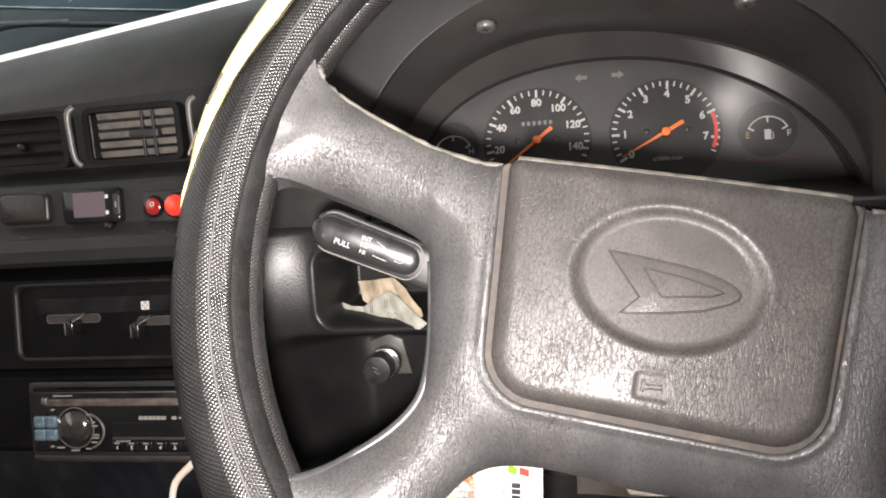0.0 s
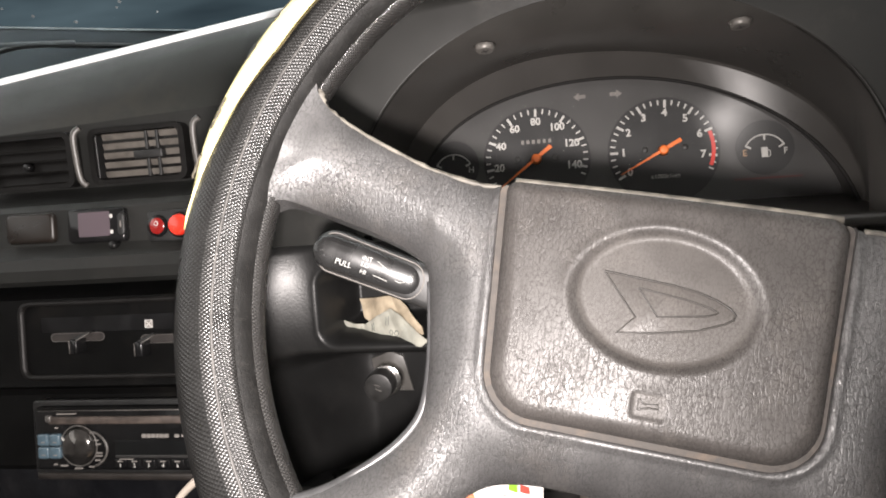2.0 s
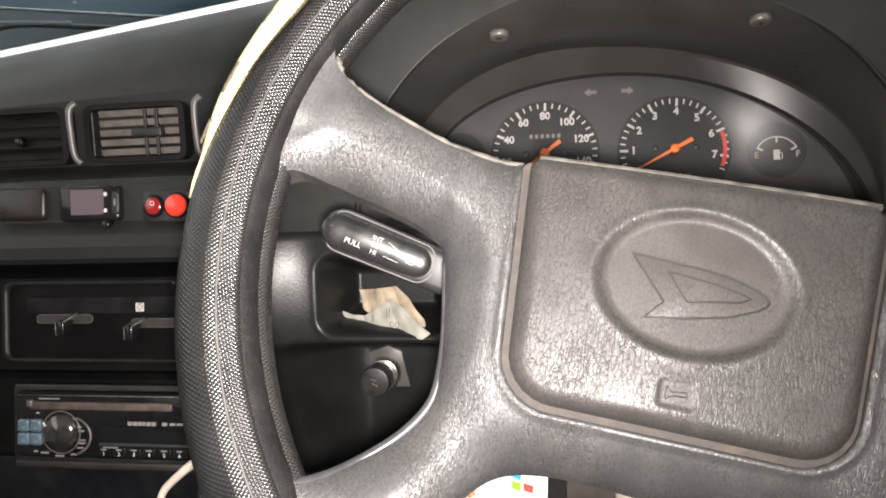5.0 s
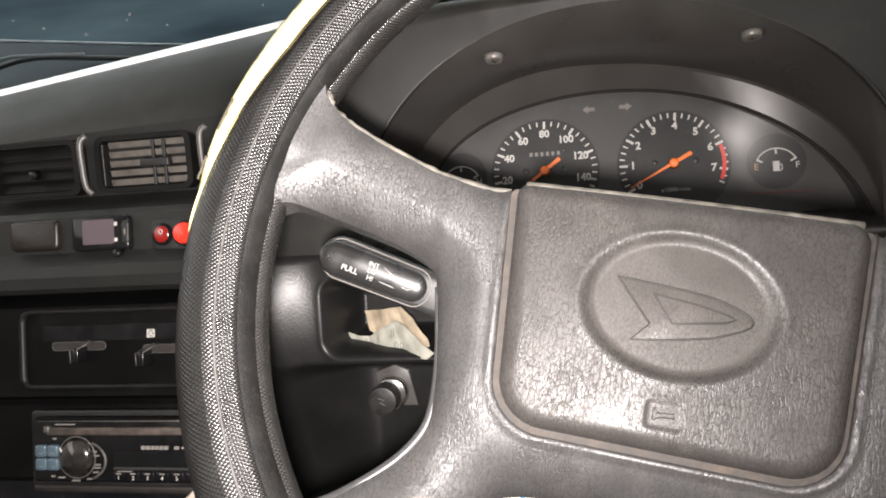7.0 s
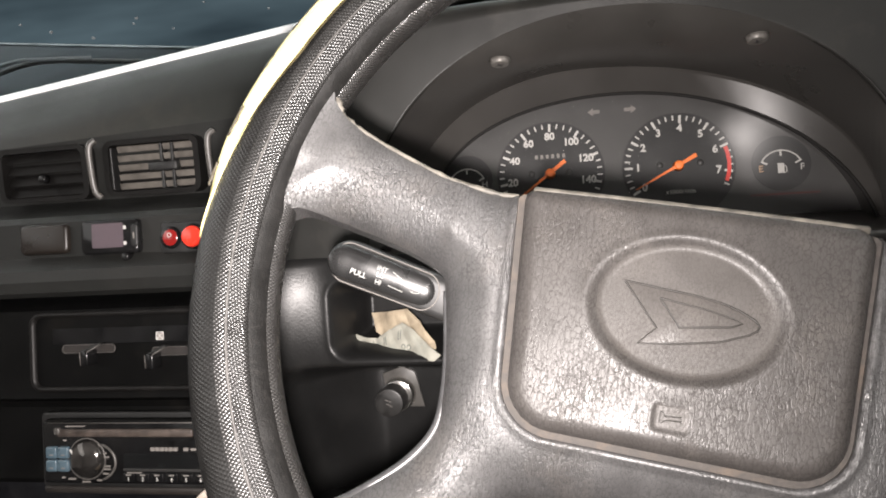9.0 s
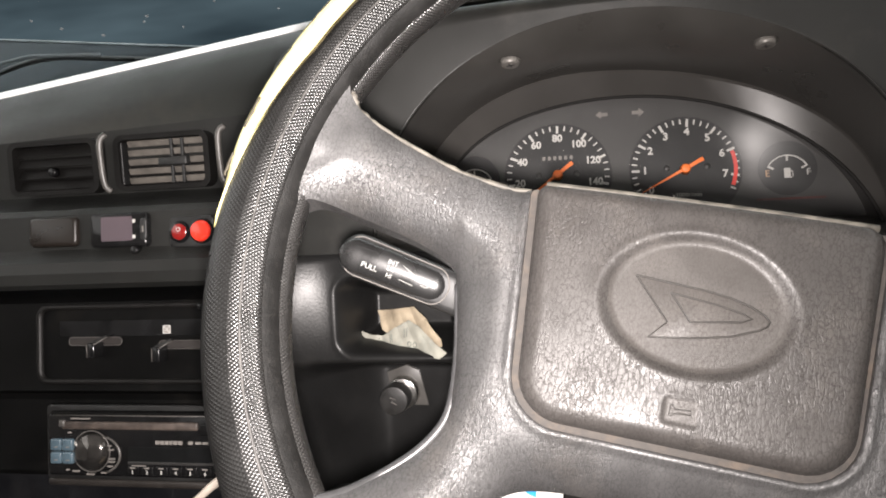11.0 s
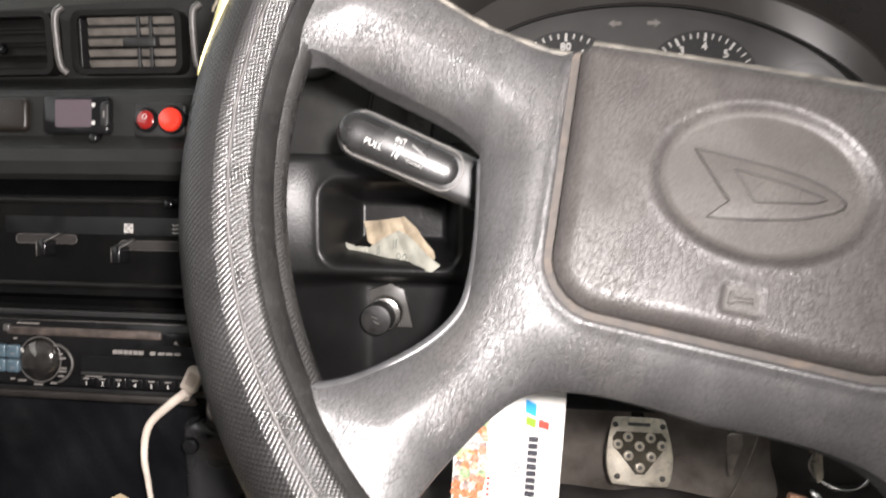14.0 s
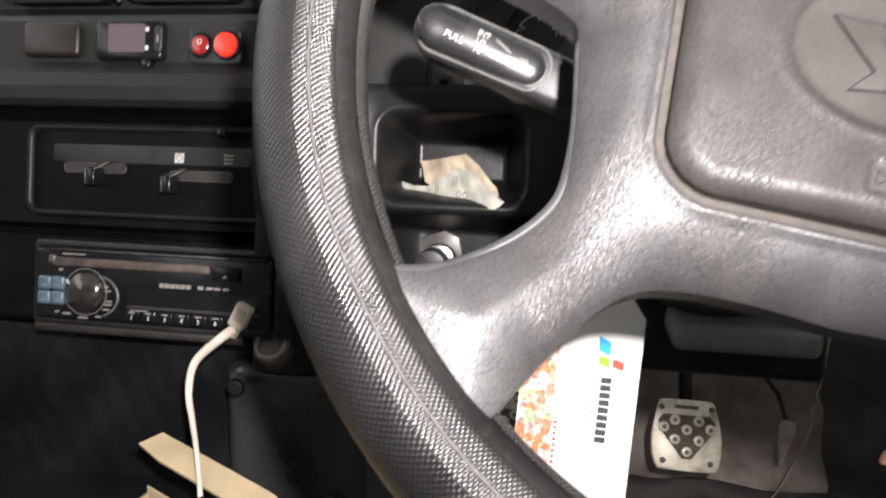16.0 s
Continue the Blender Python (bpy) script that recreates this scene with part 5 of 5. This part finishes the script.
# usb plug and cable
plug = thing("usb_cable", Matrix.Translation((0.0050, 0.0, 0.0)), "off-white charging cable plugged into the car radio", "cable")
pm = upright(-0.1735, 0.4560, 0.4660, 0.23) @ Matrix.Rotation(radians(-25), 4, 'Z')
body = part("plug", box(bmesh.new(), (-0.0058, -0.0085, -0.004), (0.0058, 0.0085, 0.0115), 0.0018, 3, pm), CABLE, plug, "off-white plug")
# Shade of the plug's recess, painted as a darker flat patch.
part("plug_recess_shade", slab(bmesh.new(), rrect(0.0070, 0.0095, 0.0012, 3, 0.0006, 0.0010), 0.0108, 0.0119, 0.0002, pm), material("shaded_plug_face", (0.30, 0.25, 0.21), 0.5, vary=0.2), body, "plug face inset, its shade put into a darker colour", False)
part("strain_relief", cyl(bmesh.new(), 0.0046, 0.0036, 0.0, 0.0090, 16, pm @ Matrix.Translation((-0.0010, -0.0078, 0.0050)) @ Matrix.Rotation(radians(90), 4, 'X'), 0.0008), CABLE, body)
cpts = [(-0.1765, 0.4450, 0.4600), (-0.190, 0.4420, 0.4500), (-0.2055, 0.4400, 0.4345), (-0.2085, 0.4350, 0.415), (-0.2010, 0.4240, 0.401), (-0.192, 0.4110, 0.3900), (-0.1790, 0.3900, 0.3760), (-0.1700, 0.374, 0.3670)]
part("lead", tube(bmesh.new(), spline(cpts, 8), [0.0036 - 0.0019 * min(1.0, i / 40) for i in range(57)], 10), CABLE, plug)
part("jack", tube(bmesh.new(), [(-0.1748, 0.3830, 0.3722), (-0.1725, 0.3790, 0.3700), (-0.1690, 0.3720, 0.3665)], [0.0024, 0.0024, 0.0016], 10), CHROME, plug, "small shiny metal jack")

# ---- below the dashboard ----
floor = tagged(part("floor", box(bmesh.new(), (-1.0, -0.9, -0.04), (0.70, 1.15, 0.0)), CARPET, None, "", False), "black vinyl car floor", "floor", kind="structure")
tagged(part("wall_front", box(bmesh.new(), (-1.0, 1.12, 0.0), (0.70, 1.16, 0.75)), CARPET, None, "", False), "dark bulkhead behind the pedals", "wall", kind="structure")
tagged(part("wall_right", box(bmesh.new(), (0.66, -0.9, 0.0), (0.70, 1.12, 0.85)), CABIN, None, "", False), "plain grey door lining", "wall", kind="structure")
tagged(part("wall_left", box(bmesh.new(), (-1.04, -0.9, 0.0), (-1.0, 1.12, 0.85)), CABIN, None, "", False), "plain grey door lining", "wall", kind="structure")
tagged(part("wall_rear", box(bmesh.new(), (-1.0, -0.94, 0.0), (0.66, -0.90, 1.35)), CABIN, None, "", False), "plain grey cabin rear", "wall", kind="structure")
tagged(part("ceiling", box(bmesh.new(), (-1.04, -0.94, 1.35), (0.70, 0.62, 1.38)), CABIN, None, "", False), "plain grey cabin roof lining", "ceiling", kind="structure")
tunnel = thing("centre_tunnel", Matrix.Identity(4), "black vinyl covered engine tunnel below the radio", "tunnel")
part("cover", box(bmesh.new(), (-0.66, 0.20, 0.0), (-0.165, 0.62, 0.315), 0.025, 4), VINYL, tunnel)


def wrinkles(P, d):
    return 0.003 * np.sin(P[:, 0] * 40 + 25 * P[:, 1]) + 0.002 * np.sin(P[:, 1] * 60 - P[:, 0] * 45 + 1) + 0.0008 * np.abs(np.sin(P[:, 0] * 130 + P[:, 1] * 70)) - rounded(d, 0.010)


part("apron", relief(rrect(0.450, 0.165, 0.010, 4), 0.004, wrinkles, 0.05, upright(-0.4000, 0.482, 0.358, 0.10)), VINYL, tunnel, "wrinkled black vinyl apron")
part("radio_lip", box(bmesh.new(), (-0.335, 0.4555, 0.4425), (-0.172, 0.480, 0.4490), 0.002, 2), material("dusty_brown_lip", (0.013, 0.0105, 0.0090), 0.6, vary=0.3), tunnel, "dusty brown lip under the radio")
part("side_cover", relief(rrect(0.105, 0.40, 0.016, 4), 0.004, lambda P, d: 0.4 * wrinkles(P * 0.8, d) - 0.6 * rounded(d, 0.016), 0.10, upright(-0.1440, 0.456, 0.225, 0.06)), material("dark_grey_side_vinyl", (0.0240, 0.0240, 0.0250), 0.30, spec=0.6, vary=0.3, scale=20, bump=0.25, bump_scale=300), tunnel, "smooth dark grey side cover")
part("cover_stud", cyl(bmesh.new(), 0.0062, 0.0056, -0.002, 0.0016, 20, upright(-0.1790, 0.4535, 0.4120, 0.06), 0.0006), VINYL, tunnel, "round black stud")
sock = thing("power_socket", upright(-0.1500, 0.4545, 0.4455, 0.95), "round metal rimmed power socket below the radio", "socket")
part("housing", cyl(bmesh.new(), 0.0145, 0.0132, -0.02, 0.003, 28, None, 0.002), material("worn_grey_socket", (0.055, 0.050, 0.046), 0.4, vary=0.3), sock)
rg = bmesh.new()
t = [[rg.verts.new((x, y, z)) for x, y in ellipse(r, r, n=32)] for r, z in ((0.0118, 0.002), (0.0113, 0.0044), (0.0090, 0.0044), (0.0075, -0.010))]
for p, q in zip(t, t[1:]):
    for k in range(32):
        rg.faces.new((p[k], p[(k + 1) % 32], q[(k + 1) % 32], q[k]))
part("rim", rg, material("tarnished_rim", (0.20, 0.185, 0.17), 0.4, metal=0.3, vary=0.3, scale=150), sock, "worn metal rim")
# folded cardboard on the tunnel
cb = thing("cardboard_box", Matrix.Translation((-0.177, 0.36, 0.315)), "opened tan cardboard box lying on the tunnel", "cardboard box")
part("flap", slab(bmesh.new(), [(-0.056, 0.062), (-0.044, 0.073), (0.050, 0.036), (0.110, -0.002), (0.104, -0.012), (0.024, 0.027), (-0.036, 0.051)], 0.0, 0.0025, 0, Matrix.Translation((0, 0, 0.045)) @ Matrix.Rotation(radians(20), 4, 'X')), TAN, cb, "long bent tan flap", False)
wall_ = [(-0.040, 0.040), (0.020, 0.012), (0.090, -0.022)]
part("back_wall", loft([[(x, y, 0.0), (x, y, 0.050), (x + 0.001, y - 0.0025, 0.050), (x + 0.001, y - 0.0025, 0.0)] for x, y in wall_], True, True), TAN, cb, "", False)
arc_ = [(-0.040 - 0.030 * math.sin(k * 0.262), 0.040 - 0.110 * (k / 6)) for k in range(7)]
part("curved_wall", loft([[(x, y, 0.0), (x, y, 0.046 - 0.004 * i), (x + 0.0025, y - 0.0005, 0.046 - 0.004 * i), (x + 0.0025, y - 0.0005, 0.0)] for i, (x, y) in enumerate(arc_)], True, True), TAN, cb, "curved tan side wall")
part("bottom", slab(bmesh.new(), [(-0.045, 0.036), (0.020, 0.010), (0.090, -0.024), (0.080, -0.080), (-0.060, -0.070)], 0.001, 0.0035), TAN, cb, "", False)

# pedals


def pedal(x, y, z, w, h, label, cover):
    f = upright(x, y, z, 0.5)
    p = thing("pedal", f, label, "pedal", "pedals")
    half = [tuple(q) for q in spline([(0.0, 0.047), (0.030, 0.0465), (0.0365, 0.041), (0.042, 0.020), (0.046, -0.006), (0.044, -0.030), (0.039, -0.043), (0.032, -0.046), (0.0, -0.0465)], 4)]
    barrel = [(x * w / 0.090, y * h / 0.092) for x, y in half + [(-x, y) for x, y in half[-2:0:-1]]]
    part("pad", slab(bmesh.new(), [(x * 0.98, y * 0.98) for x, y in barrel], -0.010, 0.0, 0.003), BLACK, p)
    if cover:
        part("plate", slab(bmesh.new(), barrel, 0.0, 0.005, 0.002), STEEL, p, "worn aluminium pedal plate")
        tri = [(-0.036, 0.018), (-0.030, 0.026), (0.030, 0.026), (0.036, 0.018), (0.034, 0.006), (0.006, -0.030), (-0.006, -0.030), (-0.034, 0.006)]
        part("rubber_inset", slab(bmesh.new(), tri, 0.004, 0.0056), material("dark_pedal_rubber", (0.10, 0.085, 0.06), 0.7, vary=0.3), p, "", False)
        for qx, qy in ((-0.015, 0.019), (0.015, 0.019), (-0.029, 0.009), (0.0, 0.007), (0.030, 0.009), (-0.015, -0.006), (0.015, -0.006), (0.0, -0.021)):
            bm = cyl(bmesh.new(), 0.0072, 0.0064, 0.005, 0.0085, 18, Matrix.Translation((qx, qy, 0)), 0.001)
            s = part("stud", bm, STEEL, p)
            part("stud_hole", cyl(bmesh.new(), 0.0030, 0.0030, 0.0083, 0.0089, 14, Matrix.Translation((qx, qy, 0))), DIM, s, "", False)
        for qx, qy in ((-0.032, 0.035), (0.032, 0.035), (-0.030, -0.034), (0.030, -0.034)):
            part("rivet", cyl(bmesh.new(), 0.0042, 0.0034, 0.0045, 0.0062, 14, Matrix.Translation((qx, qy, 0))), DIM, p)
        part("name_bar", slab(bmesh.new(), rrect(0.030, 0.0045, 0.0008, 2, 0, 0.0365), 0.0045, 0.0056), DIM, p, "", False)
    inv = f.inverted()
    tube(bm := bmesh.new(), [(0, 0.01, -0.006), inv @ Vector((x, y + 0.06, z + 0.10)), inv @ Vector((x, 1.13, 0.50))], 0.009, 8)
    part("arm", bm, BLACK, p)


pedal(0.2180, 0.9060, 0.1640, 0.088, 0.090, "brake pedal with studded aluminium plate", True)
pedal(0.0060, 0.9060, 0.1500, 0.088, 0.090, "clutch pedal with studded aluminium plate behind the card", True)

# under the column: matting, a pale line of painted highlights, lever and keys
BROWN = material("brown_black_matting", (0.30, 0.26, 0.23), 0.8, vary=0.4, scale=18, bump=0.5, bump_scale=200, dirt=(0.11, 0.085, 0.06), dirt_amount=0.5, dirt_scale=14)


def folds(P, d):
    return 0.012 * np.sin(P[:, 0] * 38 + 9 * P[:, 1]) + 0.008 * np.sin(P[:, 1] * 55 - P[:, 0] * 20) + 0.010 * np.abs(np.sin(P[:, 0] * 21 - P[:, 1] * 27))


mf = upright(0.300, 1.085, 0.170, 0.25)
mat_ = part("floor_mat", relief([(-0.19, -0.16), (0.16, -0.16), (0.14, 0.02), (0.10, 0.075), (0.02, 0.085), (-0.06, 0.120), (-0.19, 0.110)], 0.006, folds, 0.006, mf), BROWN)
tagged(mat_, "wrinkled brown-black matting against the bulkhead", "floor mat")
lev = thing("release_lever", upright(0.356, 0.950, 0.145, 0.0), "small pale worn metal lever under the dashboard", "lever")
part("blade", slab(bmesh.new(), [(-0.010, 0.026), (-0.004, 0.031), (0.010, 0.029), (0.012, 0.012), (0.006, -0.012), (0.001, -0.036), (-0.003, -0.036), (-0.009, 0.002)], -0.0015, 0.0015, 0.0006), material("pale_worn_metal", (0.48, 0.42, 0.37), 0.5, metal=0.3, vary=0.3), lev)
part("rod", tube(bmesh.new(), [(0, 0.026, -0.002), (0.0, 0.045, -0.05), (0.0, 0.040, -0.165)], 0.003, 8), BLACK, lev)
# Highlights on a black sheet's edge, drawn as a thin pale tube.
wp_ = [(0.392, 0.95, 0.300), (0.391, 0.952, 0.236), (0.386, 0.948, 0.221), (0.390, 0.95, 0.206), (0.384, 0.951, 0.192), (0.387, 0.95, 0.176), (0.380, 0.96, 0.120), (0.370, 1.00, 0.030), (0.362, 1.02, 0.002)]
tagged(part("sheet_glints", tube(bmesh.new(), spline(wp_, 6), 0.0011, 6), CABLE), "thin pale line standing in for highlights on a black sheet edge", "wire")
keys = thing("ignition_keys", Matrix.Identity(4), "worn metal ignition key with ring below the column", "keys")
part("lock_barrel", cyl(bmesh.new(), 0.014, 0.013, 0.0, 0.060, 24, Matrix.Translation((0.205, 0.425, 0.515)) @ Matrix.Rotation(radians(70), 4, 'Y') @ Matrix.Translation((0, 0, -0.03)), 0.002), BLACK, keys)
part("blade", slab(bmesh.new(), [(-0.0035, 0.028), (0.0035, 0.028), (0.0040, -0.030), (0.001, -0.034), (-0.0030, -0.010)], -0.001, 0.001, 0.0004, upright(0.2305, 0.420, 0.468, 0.0) @ Matrix.Rotation(radians(8), 4, 'Z')), material("worn_bright_key", (0.50, 0.45, 0.36), 0.35, metal=0.4, vary=0.35, scale=200), keys)
ringp = [(0.247 + 0.017 * math.cos(a), 0.419 + 0.004 * math.sin(2 * a), 0.452 + 0.020 * math.sin(a)) for a in np.linspace(0, 2 * math.pi, 30)]
part("key_ring", tube(bmesh.new(), ringp, 0.0011, 6, False), CHROME, keys, "thin metal key ring")
FOB = material("dull_copper", (0.36, 0.20, 0.13), 0.45, metal=0.4, vary=0.4, scale=200)
fob = part("fob", box(bmesh.new(), (0.2195, 0.4165, 0.4180), (0.2310, 0.4215, 0.4262), 0.0015, 2, Matrix.Translation((0.2255, 0.419, 0.422)) @ Matrix.Rotation(radians(14), 4, 'Y') @ Matrix.Translation((-0.2255, -0.419, -0.422))), FOB, keys, "small dull copper fob")
for k in range(3):
    part("rib", cyl(bmesh.new(), 0.0032, 0.0030, 0.0, 0.0022, 14, Matrix.Translation((0.2330 + 0.0020 * k, 0.4185, 0.4275 - 0.0014 * k)) @ Matrix.Rotation(radians(60), 4, 'Y'), 0.0005), CHROME, fob, "thin metal ring")

# windscreen and what lies beyond
GLASS = bpy.data.materials.new("clear_windscreen_glass")
GLASS.use_nodes = True
gb = GLASS.node_tree.nodes["Principled BSDF"]
gb.inputs["Base Color"].default_value = (0.85, 0.93, 0.95, 1)
gb.inputs["Transmission Weight"].default_value = 1.0
gb.inputs["Roughness"].default_value = 0.02
gb.inputs["IOR"].default_value = 1.02
pane = tagged(part("window_1", box(bmesh.new(), (-1.0, -0.002, 0.0), (0.66, 0.002, 0.66), 0, 1, Matrix.Translation((0, 0.86, 0.735)) @ Matrix.Rotation(radians(22), 4, 'X')), GLASS, None, "", False), "slanted windscreen glass", "window", kind="structure")
pane.visible_shadow = False
DIST = bpy.data.materials.new("dim_blue_distance")
DIST.use_nodes = True
dn_ = DIST.node_tree.nodes
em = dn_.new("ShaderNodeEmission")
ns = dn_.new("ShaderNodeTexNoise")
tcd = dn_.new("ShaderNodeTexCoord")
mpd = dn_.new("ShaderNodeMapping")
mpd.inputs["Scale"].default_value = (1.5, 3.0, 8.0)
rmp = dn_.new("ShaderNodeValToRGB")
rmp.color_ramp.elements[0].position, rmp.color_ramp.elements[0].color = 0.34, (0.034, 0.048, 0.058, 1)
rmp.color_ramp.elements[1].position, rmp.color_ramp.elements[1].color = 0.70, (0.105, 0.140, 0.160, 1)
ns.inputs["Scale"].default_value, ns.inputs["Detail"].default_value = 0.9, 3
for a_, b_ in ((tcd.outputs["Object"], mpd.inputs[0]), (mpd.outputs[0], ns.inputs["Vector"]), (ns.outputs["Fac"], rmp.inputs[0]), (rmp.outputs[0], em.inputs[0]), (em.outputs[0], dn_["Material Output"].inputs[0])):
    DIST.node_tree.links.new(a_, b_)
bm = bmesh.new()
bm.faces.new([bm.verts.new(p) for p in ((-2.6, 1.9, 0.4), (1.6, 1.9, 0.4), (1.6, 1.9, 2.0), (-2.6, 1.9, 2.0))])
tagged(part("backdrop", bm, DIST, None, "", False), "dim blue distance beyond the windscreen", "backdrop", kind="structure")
# wiper resting on the outside of the glass


def on_glass(x, z, off):
    """A point on the outer side of the slanted windscreen."""
    return (x, 0.8625 - (z - 0.735) * math.tan(radians(22)) + off, z)


wip = thing("wiper", Matrix.Translation(on_glass(-0.60, 0.812, 0.004)), "dark windscreen wiper resting on the outside of the glass", "wiper")
bm = tube(bmesh.new(), spline([on_glass(-0.72, 0.803, 0.010), on_glass(-0.587, 0.829, 0.010), on_glass(-0.488, 0.823, 0.010), on_glass(-0.40, 0.812, 0.008), on_glass(-0.30, 0.790, 0.008)], 5), 0.0034, 8)
bm.transform(wip.matrix_world.inverted())
part("arm", bm, BLACK, wip)
bm = tube(bmesh.new(), [on_glass(-0.70, 0.822, 0.0032), on_glass(-0.59, 0.8335, 0.0032), on_glass(-0.49, 0.8275, 0.0032)], 0.0024, 6)
bm.transform(wip.matrix_world.inverted())
part("blade", bm, material("grey_rubber_edge", (0.06, 0.065, 0.07), 0.6, vary=0.3), wip, "grey wiper blade edge")

# reflections on the windscreen painted as pale spots, and the cowl beyond it
GLASS_SHINE = material("pale_reflection_spot", (0.16, 0.18, 0.19), 0.8, vary=0.3, scale=300)
rnd = random.Random(11)
for x, z, r in ((-0.523, 0.860, 0.0026), (-0.403, 0.864, 0.0026), (-0.409, 0.858, 0.0018), (-0.470, 0.848, 0.0026), (-0.233, 0.857, 0.0020), (-0.560, 0.872, 0.0022), (-0.31, 0.872, 0.0018), (-0.36, 0.848, 0.0016)):
    c0 = Vector((x, 0.8575 - (z - 0.735) * math.tan(radians(22)), z))
    t_ = Matrix.Translation(c0) @ Matrix.Rotation(radians(22 + 90), 4, 'X')
    part("reflection_spot", slab(bmesh.new(), [(r * rnd.uniform(0.6, 1.2) * math.cos(a), 0.7 * r * rnd.uniform(0.6, 1.2) * math.sin(a)) for a in np.linspace(0, 5.5, 8)], -0.0004, 0.0006, 0, t_), GLASS_SHINE, pane, "", False)
cowl = thing("bonnet_cowl", Matrix.Identity(4), "dark painted cowl beyond the windscreen with a pale edge", "cowl")
cp = [[(x, y, z - 0.1185 * (x + 0.72)) for y, z in ((0.945, 0.60), (0.945, 0.868), (0.949, 0.876), (0.956, 0.879), (1.10, 0.882), (1.10, 0.60))] for x in np.linspace(-0.99, 0.64, 12)]
bm = loft(cp, True, True)
bmesh.ops.recalc_face_normals(bm, faces=bm.faces[:])
part("panel", sharp(bm, 40), material("dark_blue_paint", (0.018, 0.024, 0.030), 0.45, vary=0.3, scale=8), cowl)
part("edge", tube(bmesh.new(), [(x, 0.9475, 0.8765 - 0.1185 * (x + 0.72)) for x in np.linspace(-0.99, 0.64, 12)], 0.0014, 6), material("pale_cowl_edge", (0.20, 0.22, 0.23), 0.5, vary=0.4, scale=40), cowl, "thin pale edge")
